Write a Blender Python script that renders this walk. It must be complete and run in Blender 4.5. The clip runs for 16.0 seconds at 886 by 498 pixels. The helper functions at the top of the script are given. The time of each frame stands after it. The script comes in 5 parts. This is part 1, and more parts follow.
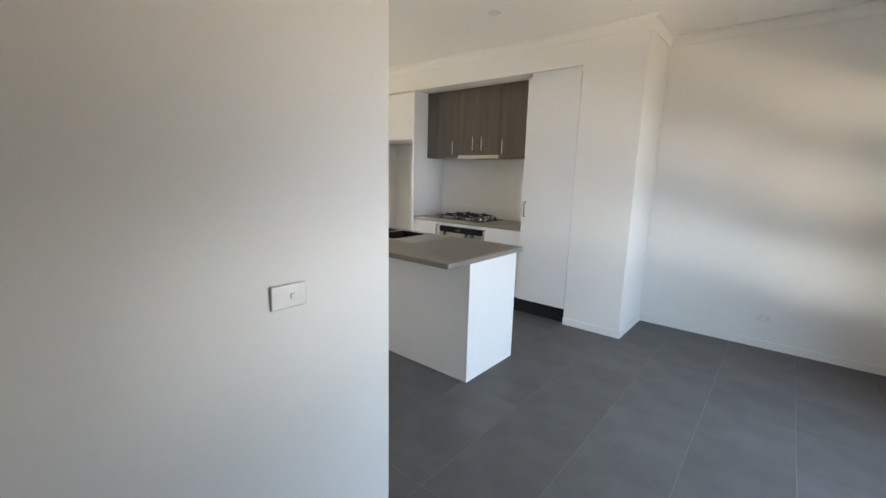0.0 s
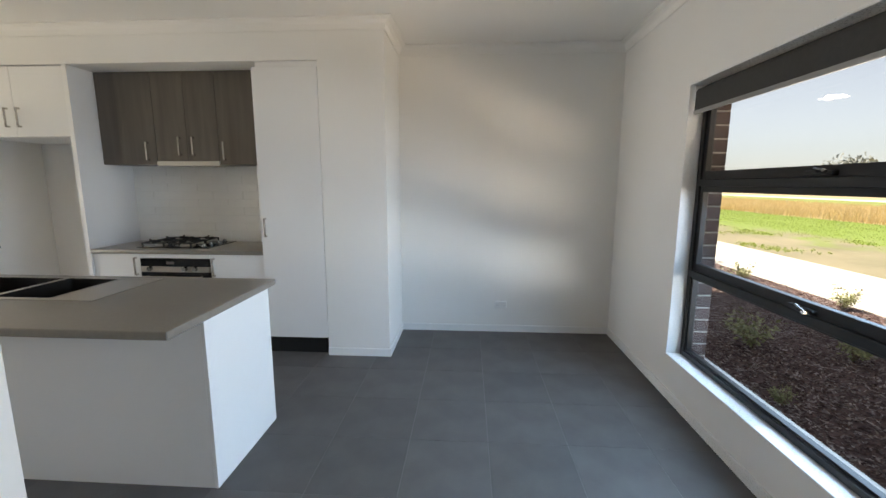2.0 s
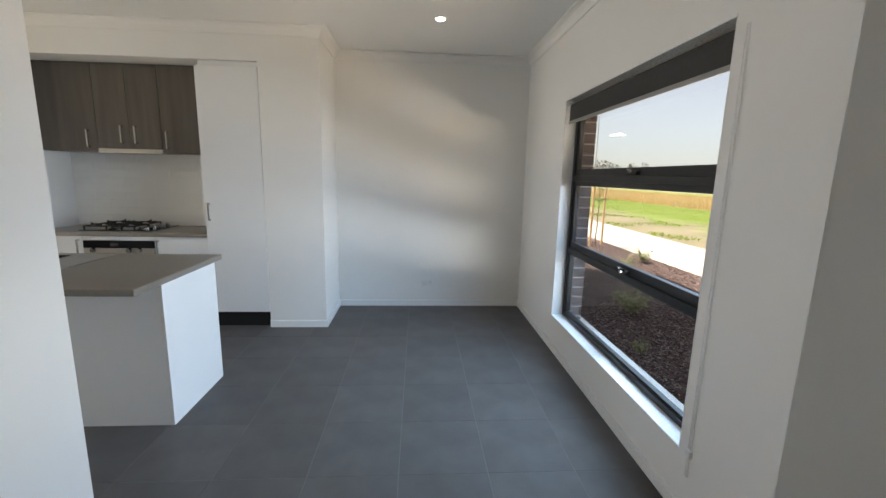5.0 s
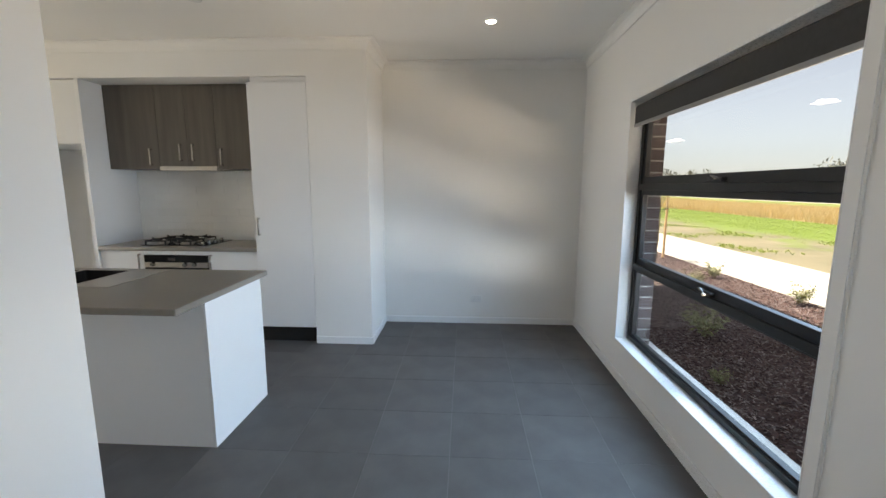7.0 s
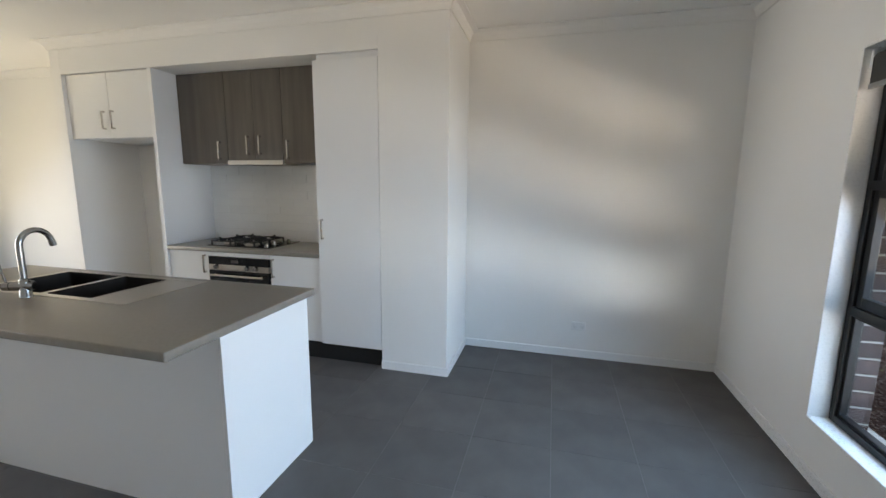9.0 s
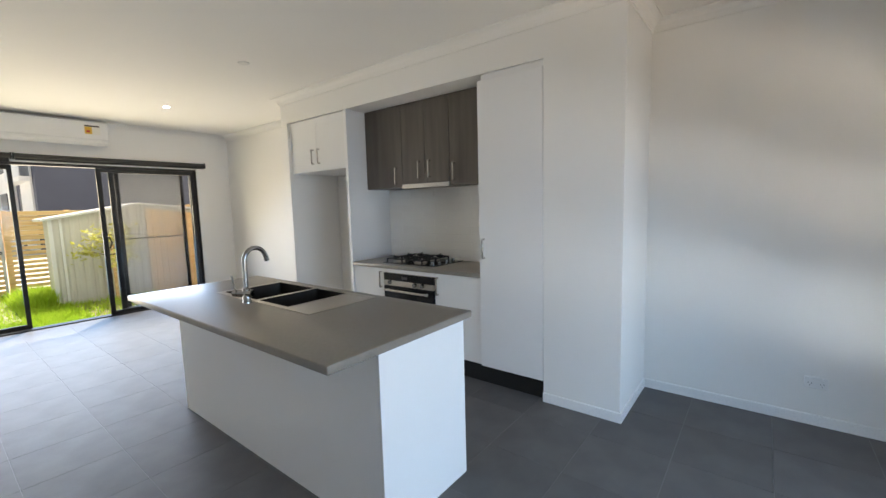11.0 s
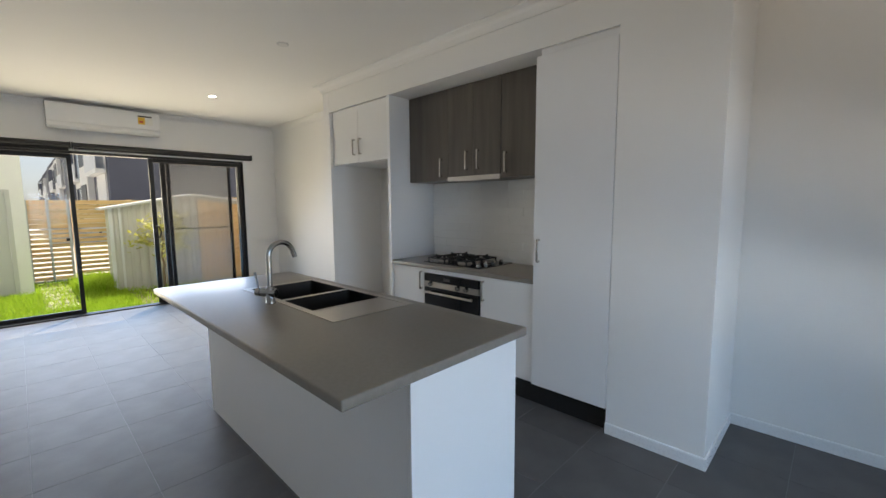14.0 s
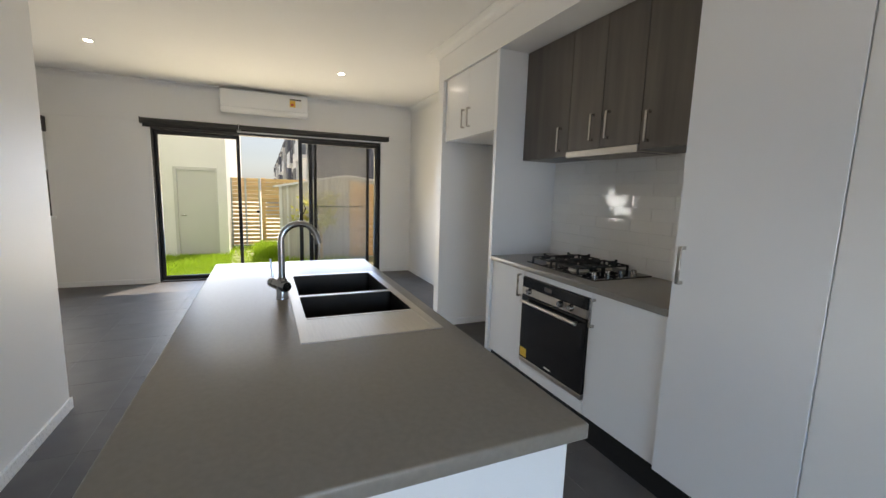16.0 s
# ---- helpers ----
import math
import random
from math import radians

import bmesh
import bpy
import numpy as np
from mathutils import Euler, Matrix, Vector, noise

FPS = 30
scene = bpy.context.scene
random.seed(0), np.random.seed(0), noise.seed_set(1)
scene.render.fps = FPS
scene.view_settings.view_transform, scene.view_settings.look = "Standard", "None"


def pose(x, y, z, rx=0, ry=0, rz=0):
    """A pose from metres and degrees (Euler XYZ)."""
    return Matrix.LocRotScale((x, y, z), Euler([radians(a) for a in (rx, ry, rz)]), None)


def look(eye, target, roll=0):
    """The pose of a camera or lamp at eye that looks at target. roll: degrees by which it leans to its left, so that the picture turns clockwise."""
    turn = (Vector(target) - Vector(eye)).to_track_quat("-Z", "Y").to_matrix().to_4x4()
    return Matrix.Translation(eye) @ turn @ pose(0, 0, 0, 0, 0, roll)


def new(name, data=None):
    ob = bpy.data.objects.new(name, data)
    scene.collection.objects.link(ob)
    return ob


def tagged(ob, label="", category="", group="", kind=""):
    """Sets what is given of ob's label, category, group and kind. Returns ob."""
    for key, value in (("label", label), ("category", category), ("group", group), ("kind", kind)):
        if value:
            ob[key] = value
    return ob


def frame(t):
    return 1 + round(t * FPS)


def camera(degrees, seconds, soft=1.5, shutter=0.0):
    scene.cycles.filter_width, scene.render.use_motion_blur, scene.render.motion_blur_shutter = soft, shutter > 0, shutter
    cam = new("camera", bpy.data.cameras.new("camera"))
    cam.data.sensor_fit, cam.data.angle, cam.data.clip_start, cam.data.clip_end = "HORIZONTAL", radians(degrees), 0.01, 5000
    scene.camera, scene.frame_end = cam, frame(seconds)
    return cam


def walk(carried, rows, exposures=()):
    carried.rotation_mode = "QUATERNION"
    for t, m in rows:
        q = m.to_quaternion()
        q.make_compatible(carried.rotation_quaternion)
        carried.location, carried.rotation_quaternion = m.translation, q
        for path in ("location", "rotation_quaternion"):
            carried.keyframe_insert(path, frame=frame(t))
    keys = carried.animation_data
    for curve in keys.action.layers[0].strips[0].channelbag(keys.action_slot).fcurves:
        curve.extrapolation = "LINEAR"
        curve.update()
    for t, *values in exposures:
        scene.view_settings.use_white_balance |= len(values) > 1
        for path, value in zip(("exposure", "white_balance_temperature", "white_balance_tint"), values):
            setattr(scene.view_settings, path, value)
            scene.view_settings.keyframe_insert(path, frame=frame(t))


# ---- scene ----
cam = camera(94.4, 16.0)
PATH = [
    (0, (1.021, 0.585, 1.433), (-0.237, 2.097, 1.073), 1.4),
    (0.5, (0.927, 0.712, 1.465), (-0.047, 2.411, 1.06), 1.5),
    (1, (0.803, 0.892, 1.454), (0.266, 2.775, 1.045), 1.2),
    (1.5, (0.704, 1.022, 1.445), (0.344, 2.961, 1.114), -0.7),
    (2, (0.656, 1.026, 1.462), (0.536, 2.997, 1.149), 0.1),
    (2.5, (0.627, 0.932, 1.454), (0.766, 2.895, 1.094), -0.6),
    (3, (0.638, 0.842, 1.463), (0.886, 2.794, 1.108), -1.3),
    (3.5, (0.709, 0.76, 1.46), (0.943, 2.715, 1.11), -1.0),
    (6, (0.892, 0.374, 1.474), (0.922, 2.342, 1.121), 1.8),
    (6.5, (0.896, 0.456, 1.461), (0.872, 2.427, 1.119), 1.2),
    (7, (0.851, 0.677, 1.469), (0.749, 2.652, 1.169), 0.2),
    (7.5, (0.812, 0.91, 1.453), (0.543, 2.873, 1.178), 0.3),
    (8, (0.813, 1.183, 1.465), (0.412, 3.121, 1.175), 0.4),
    (8.5, (0.765, 1.379, 1.451), (0.313, 3.303, 1.147), 0.4),
    (9, (0.731, 1.452, 1.459), (0.223, 3.361, 1.149), 0.5),
    (9.5, (0.725, 1.472, 1.443), (0.119, 3.353, 1.14), 0.5),
    (10, (0.708, 1.527, 1.441), (-0.16, 3.311, 1.187), -0.2),
    (12.5, (0.673, 1.694, 1.453), (-0.698, 3.133, 1.233), -2.1),
    (13, (0.661, 1.676, 1.419), (-0.717, 3.111, 1.216), -1.0),
    (13.5, (0.577, 1.744, 1.417), (-0.821, 3.154, 1.18), -0.4),
    (14, (0.432, 1.9, 1.419), (-0.952, 3.328, 1.202), -0.4),
    (14.5, (0.359, 2.107, 1.402), (-1.136, 3.418, 1.189), 0.3),
    (15, (0.309, 2.341, 1.408), (-1.292, 3.515, 1.161), 0.5),
    (15.5, (0.173, 2.546, 1.397), (-1.526, 3.57, 1.138), 1.0),
    (16, (0.124, 2.743, 1.378), (-1.692, 3.533, 1.099), 1.7),
]
walk(cam, [(t, look(eye, target, roll)) for t, eye, target, roll in PATH],
     [(0.0, 1.36, 7850, 13), (1.0, 1.20, 7700, 13), (2.0, 1.14, 7550, 12), (7.0, 1.12, 7550, 12), (9.0, 1.18, 7350, 12), (10.0, 1.26, 7300, 12), (12.5, 0.77, 7000, 12), (14.5, 0.68, 7100, 12), (16.0, 0.76, 7350, 13)])

# ---------------- world, sun, large lights ----------------
world = bpy.data.worlds.new("sky")
scene.world = world
world.use_nodes = True
SUN_TO = Vector((-0.39, 0.30, 1.0)).normalized()
wn = world.node_tree.nodes
sky = wn.new("ShaderNodeTexSky")
sky.sky_type, sky.sun_disc = "NISHITA", False
sky.dust_density, sky.air_density, sky.ozone_density = 0.8, 1.0, 2.0
sky.sun_elevation = math.asin(SUN_TO.z)
sky.sun_rotation = math.atan2(SUN_TO.x, SUN_TO.y)
wn["Background"].inputs["Strength"].default_value = 0.074
haze = wn.new("ShaderNodeHueSaturation")
haze.inputs["Saturation"].default_value = 0.42
world.node_tree.links.new(sky.outputs[0], haze.inputs["Color"])
clear = wn.new("ShaderNodeMix")
clear.data_type, clear.blend_type = "RGBA", "MULTIPLY"
clear.inputs["Factor"].default_value = 1.0
clear.inputs["B"].default_value = (0.92, 1.0, 1.10, 1)
world.node_tree.links.new(haze.outputs[0], clear.inputs["A"])
world.node_tree.links.new(clear.outputs["Result"], wn["Background"].inputs["Color"])

sun = new("sun", bpy.data.lights.new("sun", "SUN"))
sun.data.energy, sun.data.angle, sun.data.color = 5.0, radians(0.6), (1.0, 0.95, 0.86)
sun.matrix_world = look((0, 0, 20), Vector((0, 0, 20)) - SUN_TO)


def area_lamp(name, eye, target, w, h, power, color, spread):
    lamp = new(name, bpy.data.lights.new(name, "AREA"))
    lamp.data.shape, lamp.data.size, lamp.data.size_y = "RECTANGLE", w, h
    lamp.data.energy, lamp.data.color, lamp.data.spread = power, color, radians(spread)
    lamp.matrix_world = look(eye, target)
    return lamp


# daylight in the openings: blue from the sky above, warm from the sunlit ground below
area_lamp("sky_in_window", (2.200, 2.93, 1.16), (0.9, 3.05, 0.30), 1.66, 1.5, 22.5, (0.38, 0.64, 1.0), 120)
area_lamp("ground_light_in_window", (2.201, 2.95, 1.16), (0.9, 2.94, 1.70), 1.66, 1.5, 6.2, (1.0, 0.88, 0.72), 118)
# glare off the sunlit concrete path, coming up through each of the three panes
for low, high, share, tone in ((0.345, 0.845, 1.12, (0.82, 0.92, 1.0)), (0.955, 1.420, 0.85, (0.97, 0.95, 0.92)), (1.545, 1.890, 0.70, (1.0, 0.90, 0.78))):
    eye = Vector((2.199, 2.95, (low + high) / 2))
    rise = (eye.z + 0.16) / 4.1
    for turn, watts in ((-48, 0.090), (-30, 0.090), (14, 0.060), (28, 0.065), (40, 0.062), (52, 0.068), (61, 0.072), (69, 0.076), (75, 0.070), (80, 0.080)):
        out = Vector((-math.cos(radians(turn)), math.sin(radians(turn)), rise * math.cos(radians(turn))))
        area_lamp("path_glare_in_window", eye, eye + out, 1.62, high - low, watts * share, tone, 9)
area_lamp("sky_in_slider", (-6.70, 2.93, 1.06), (-5.0, 2.8, -0.20), 3.0, 2.0, 31, (0.28, 0.55, 1.0), 120)
area_lamp("ground_light_in_slider", (-6.701, 2.93, 1.06), (-5.0, 2.8, 1.75), 3.0, 2.0, 33, (1.0, 0.90, 0.73), 140)
area_lamp("sky_in_small_window", (-6.62, -0.06, 1.21), (-5.0, -0.06, 1.21), 0.58, 0.50, 6.0, (0.9, 0.95, 1.0), 160)

# ---------------- materials ----------------


def material(name, color, rough=0.5, metal=0.0, vary=0.06, scale=3.0, bump=0.0, bump_scale=60.0, spec=0.5, per_object=0.0, second=None, coat=0.0, stretch=(1, 1, 1)):
    m = bpy.data.materials.new(name)
    m.use_nodes = True
    n, l = m.node_tree.nodes, m.node_tree.links
    b = n["Principled BSDF"]
    b.inputs["Roughness"].default_value, b.inputs["Metallic"].default_value = rough, metal
    b.inputs["Specular IOR Level"].default_value = spec
    b.inputs["Coat Weight"].default_value = coat
    b.inputs["Coat Roughness"].default_value = 0.08
    tc = n.new("ShaderNodeTexCoord")
    mp = n.new("ShaderNodeMapping")
    mp.inputs["Scale"].default_value = stretch
    l.new(tc.outputs["Object"], mp.inputs["Vector"])
    big = n.new("ShaderNodeTexNoise")
    big.inputs["Scale"].default_value, big.inputs["Detail"].default_value = scale, 5.0
    l.new(mp.outputs[0], big.inputs["Vector"])
    ramp = n.new("ShaderNodeMix")
    ramp.data_type = "RGBA"
    c2 = second if second else tuple(min(1.0, c * (1 + vary)) for c in color)
    c1 = color if second else tuple(c * (1 - vary) for c in color)
    ramp.inputs["A"].default_value, ramp.inputs["B"].default_value = (*c1, 1), (*c2, 1)
    st = n.new("ShaderNodeMapRange")
    st.inputs["From Min"].default_value, st.inputs["From Max"].default_value = 0.3, 0.7
    l.new(big.outputs["Fac"], st.inputs["Value"])
    l.new(st.outputs[0], ramp.inputs["Factor"])
    out = ramp.outputs["Result"]
    if per_object:
        oi = n.new("ShaderNodeObjectInfo")
        mr = n.new("ShaderNodeMapRange")
        mr.inputs["To Min"].default_value, mr.inputs["To Max"].default_value = 1 - per_object, 1 + per_object
        l.new(oi.outputs["Random"], mr.inputs["Value"])
        hs = n.new("ShaderNodeHueSaturation")
        l.new(out, hs.inputs["Color"])
        l.new(mr.outputs[0], hs.inputs["Value"])
        out = hs.outputs[0]
    l.new(out, b.inputs["Base Color"])
    fine = n.new("ShaderNodeTexNoise")
    fine.inputs["Scale"].default_value, fine.inputs["Detail"].default_value = bump_scale, 4.0
    l.new(mp.outputs[0], fine.inputs["Vector"])
    rr = n.new("ShaderNodeMapRange")
    rr.inputs["To Min"].default_value, rr.inputs["To Max"].default_value = max(0.02, rough * 0.85), min(1.0, rough * 1.15)
    l.new(fine.outputs["Fac"], rr.inputs["Value"])
    l.new(rr.outputs[0], b.inputs["Roughness"])
    if bump:
        bp = n.new("ShaderNodeBump")
        bp.inputs["Strength"].default_value, bp.inputs["Distance"].default_value = bump, 0.004
        l.new(fine.outputs["Fac"], bp.inputs["Height"])
        l.new(bp.outputs[0], b.inputs["Normal"])
    return m


def emitter(name, color, strength):
    m = bpy.data.materials.new(name)
    m.use_nodes = True
    b = m.node_tree.nodes["Principled BSDF"]
    b.inputs["Base Color"].default_value = (*color, 1)
    b.inputs["Emission Color"].default_value = (*color, 1)
    b.inputs["Emission Strength"].default_value = strength
    return m


def glass_material(name, tint=(1, 1, 1), rough=0.0):
    m = bpy.data.materials.new(name)
    m.use_nodes = True
    n, l = m.node_tree.nodes, m.node_tree.links
    n.remove(n["Principled BSDF"])
    tr, gl, mx, lw = (n.new("ShaderNodeBsdfTransparent"), n.new("ShaderNodeBsdfGlossy"), n.new("ShaderNodeMixShader"), n.new("ShaderNodeLayerWeight"))
    tr.inputs["Color"].default_value = (*tint, 1)
    gl.inputs["Roughness"].default_value = rough
    pw, ma = n.new("ShaderNodeMath"), n.new("ShaderNodeMath")
    pw.operation, ma.operation = "POWER", "MULTIPLY_ADD"
    pw.inputs[1].default_value = 5.0
    ma.inputs[1].default_value, ma.inputs[2].default_value = 0.8, 0.012
    l.new(lw.outputs["Facing"], pw.inputs[0])
    l.new(pw.outputs[0], ma.inputs[0])
    l.new(ma.outputs[0], mx.inputs[0])
    l.new(tr.outputs[0], mx.inputs[1])
    l.new(gl.outputs[0], mx.inputs[2])
    l.new(mx.outputs[0], n["Material Output"].inputs["Surface"])
    return m


M_WALL = material("wall_paint", (0.84, 0.83, 0.805), 0.45, vary=0.012, scale=1.3, bump=0.04, bump_scale=220)
M_CEIL = material("ceiling_paint", (0.84, 0.83, 0.805), 0.8, vary=0.012, scale=1.0, bump=0.08, bump_scale=200)
M_TRIM = material("gloss_trim_paint", (0.83, 0.83, 0.82), 0.28, vary=0.01, scale=4, bump=0.04, bump_scale=90)
M_CAB = material("white_gloss_laminate", (0.82, 0.82, 0.81), 0.12, vary=0.008, scale=2, spec=0.5)
M_PANEL = material("white_matt_laminate", (0.80, 0.80, 0.795), 0.38, vary=0.01, scale=2, bump=0.03, bump_scale=300)
M_DARK = material("dark_woodgrain_laminate", (0.083, 0.070, 0.059), 0.36, second=(0.128, 0.110, 0.093), scale=4.0, stretch=(4, 4, 0.3), bump=0.08, bump_scale=40)
M_TOP = material("taupe_laminate_worktop", (0.220, 0.197, 0.168), 0.30, vary=0.06, scale=60, bump=0.05, bump_scale=400)
M_TILE = material("charcoal_porcelain", (0.097, 0.091, 0.089), 0.48, vary=0.16, scale=4.5, bump=0.10, bump_scale=120, per_object=0.08, spec=0.28)
M_GROUT = material("grey_grout", (0.155, 0.15, 0.146), 0.60, vary=0.15, scale=30, bump=0.3, bump_scale=300)
M_SUBWAY = material("white_glazed_tile", (0.86, 0.86, 0.84), 0.05, vary=0.01, scale=9, bump=0.05, bump_scale=9, per_object=0.015)
M_SGROUT = material("pale_tile_grout", (0.82, 0.82, 0.80), 0.8, vary=0.05, scale=40)
M_BLACK = material("black_powder_coat", (0.008, 0.008, 0.009), 0.42, vary=0.1, scale=20, bump=0.05, bump_scale=400)
M_KICK = material("black_kickboard", (0.004, 0.004, 0.004), 0.6, vary=0.1, scale=10)
M_BLIND = material("charcoal_blind_fabric", (0.050, 0.049, 0.048), 0.85, vary=0.08, scale=40, bump=0.3, bump_scale=700)
M_RAIL = material("grey_aluminium_rail", (0.35, 0.35, 0.35), 0.4, 0.6, vary=0.03)
M_STEEL = material("brushed_stainless", (0.52, 0.485, 0.44), 0.30, 1.0, vary=0.05, scale=8, stretch=(1, 25, 1), bump=0.04, bump_scale=60)
# steel with the shade inside the sink bowls put into its colour
M_SHADED_STEEL = material("brushed_steel_shaded", (0.07, 0.064, 0.060), 0.40, 1.0, vary=0.06, scale=12, bump=0.05, bump_scale=200)
M_CHROME = material("chrome", (0.38, 0.38, 0.375), 0.17, 1.0, vary=0.02)
M_HANDLE = material("satin_nickel", (0.50, 0.48, 0.45), 0.26, 1.0, vary=0.04)
M_OVENGLASS = material("black_oven_glass", (0.006, 0.006, 0.007), 0.05, vary=0.1, spec=0.6)
M_IRON = material("black_cast_iron", (0.012, 0.012, 0.012), 0.55, vary=0.2, scale=50, bump=0.25, bump_scale=200)
M_PLASTIC = material("white_plastic", (0.83, 0.83, 0.82), 0.25, vary=0.01)
M_ACGREY = material("pale_grey_plastic", (0.70, 0.70, 0.69), 0.35, vary=0.02)
M_YELLOW = material("yellow_label", (0.75, 0.47, 0.05), 0.5, vary=0.04)
M_LABEL = material("paper_label", (0.75, 0.74, 0.68), 0.6, vary=0.04)
M_INK = material("dark_ink", (0.05, 0.04, 0.04), 0.6)
M_RED = material("red_ink", (0.55, 0.06, 0.04), 0.6)
M_LAMP = emitter("downlight_glow", (1.0, 0.93, 0.82), 22.0)
M_LAMPOFF = material("frosted_diffuser", (0.74, 0.73, 0.70), 0.5)
M_GLASS = glass_material("clear_glass")


def screen_material(name, color, cover):
    """Fine woven mesh, seen as a part-covering veil."""
    m = bpy.data.materials.new(name)
    m.use_nodes = True
    n, l = m.node_tree.nodes, m.node_tree.links
    tr, mx = n.new("ShaderNodeBsdfTransparent"), n.new("ShaderNodeMixShader")
    b = n["Principled BSDF"]
    b.inputs["Base Color"].default_value = (*color, 1)
    b.inputs["Roughness"].default_value = 0.6
    mx.inputs[0].default_value = cover
    l.new(tr.outputs[0], mx.inputs[1])
    l.new(b.outputs[0], mx.inputs[2])
    l.new(mx.outputs[0], n["Material Output"].inputs["Surface"])
    return m


M_SCREEN = screen_material("insect_mesh", (0.60, 0.60, 0.58), 0.33)
M_BRICK = material("dark_brown_brick", (0.055, 0.033, 0.030), 0.85, second=(0.11, 0.068, 0.060), scale=14, bump=0.6, bump_scale=90, per_object=0.22)
M_MORTAR = material("pale_mortar", (0.40, 0.37, 0.33), 0.9, vary=0.1, scale=30, bump=0.4, bump_scale=160)
M_RENDER = material("white_render", (0.86, 0.855, 0.83), 0.85, vary=0.03, scale=2, bump=0.25, bump_scale=160)
M_MULCH = material("bark_mulch", (0.070, 0.040, 0.037), 0.9, second=(0.16, 0.095, 0.085), scale=25, bump=0.9, bump_scale=60)
M_CHIP = material("bark_chip", (0.10, 0.045, 0.038), 0.85, second=(0.26, 0.15, 0.125), scale=5, bump=0.4, bump_scale=60)
M_CONC = material("pale_concrete", (0.54, 0.52, 0.47), 0.85, vary=0.07, scale=1.5, bump=0.3, bump_scale=90)
M_LAWN = material("lawn_soil", (0.08, 0.18, 0.014), 0.9, second=(0.14, 0.26, 0.022), scale=3, bump=0.8, bump_scale=80)
M_BLADE = material("lawn_blade", (0.11, 0.26, 0.014), 0.55, second=(0.24, 0.42, 0.04), scale=2.5)
M_FIELD = material("rough_field", (0.27, 0.23, 0.12), 0.9, second=(0.38, 0.32, 0.19), scale=0.35, bump=0.8, bump_scale=5)
M_SAND = material("sandy_verge", (0.155, 0.15, 0.08), 0.9, second=(0.27, 0.235, 0.15), scale=0.7, bump=0.5, bump_scale=14)
M_GREEN = material("green_verge", (0.13, 0.21, 0.025), 0.9, second=(0.23, 0.25, 0.07), scale=0.5, bump=0.4, bump_scale=12)
M_DRY = material("dry_grass", (0.42, 0.25, 0.09), 0.85, second=(0.58, 0.42, 0.19), scale=1.2)
M_FENCE = material("treated_pine_slat", (0.64, 0.39, 0.17), 0.75, second=(0.80, 0.59, 0.34), scale=3, stretch=(1, 0.6, 12), bump=0.3, bump_scale=40, per_object=0.12)
M_SHED = material("grey_steel_sheet", (0.56, 0.55, 0.52), 0.45, vary=0.05, scale=2)
M_SHEDROOF = material("pale_steel_roof", (0.72, 0.73, 0.74), 0.4, vary=0.04, scale=2)
M_GDOOR = material("pale_grey_door_paint", (0.60, 0.60, 0.57), 0.5, vary=0.02)
M_BARK = material("young_tree_bark", (0.22, 0.17, 0.11), 0.85, vary=0.25, scale=20, bump=0.5, bump_scale=60)
M_LEAF = material("yellow_green_leaf", (0.36, 0.37, 0.09), 0.5, second=(0.54, 0.52, 0.20), scale=6, per_object=0.1)
M_SHRUB = material("grey_green_leaf", (0.20, 0.23, 0.09), 0.55, second=(0.36, 0.37, 0.18), scale=9)
# horizon leaves greyed: the haze of distance is mixed into their colour
M_FARLEAF = material("hazed_foliage", (0.19, 0.21, 0.20), 0.9, second=(0.27, 0.29, 0.27), scale=0.5)
M_DARKCLAD = material("charcoal_cladding", (0.10, 0.108, 0.145), 0.7, vary=0.06, scale=1)
M_FARGLASS = material("far_window_glass", (0.03, 0.035, 0.04), 0.08)
M_POST = material("galvanised_post", (0.50, 0.52, 0.55), 0.55, vary=0.05)
M_TURF = material("verge_blade", (0.20, 0.28, 0.045), 0.6, second=(0.32, 0.38, 0.10), scale=2.0)
M_PAVER = material("mossy_paver", (0.24, 0.27, 0.13), 0.9, second=(0.36, 0.36, 0.24), scale=9, bump=0.4, bump_scale=90)
# clouds emit their own light; the sunlit white is put in as glow
M_CLOUD = emitter("cloud_glow", (0.95, 0.96, 1.0), 0.55)



def vary_by_island(m, dark, light):
    n, l = m.node_tree.nodes, m.node_tree.links
    geo, ramp = n.new("ShaderNodeNewGeometry"), n.new("ShaderNodeValToRGB")
    ramp.color_ramp.elements[0].color, ramp.color_ramp.elements[1].color = (*dark, 1), (*light, 1)
    ramp.color_ramp.elements[0].position = 0.35
    l.new(geo.outputs["Random Per Island"], ramp.inputs[0])
    l.new(ramp.outputs[0], n["Principled BSDF"].inputs["Base Color"])




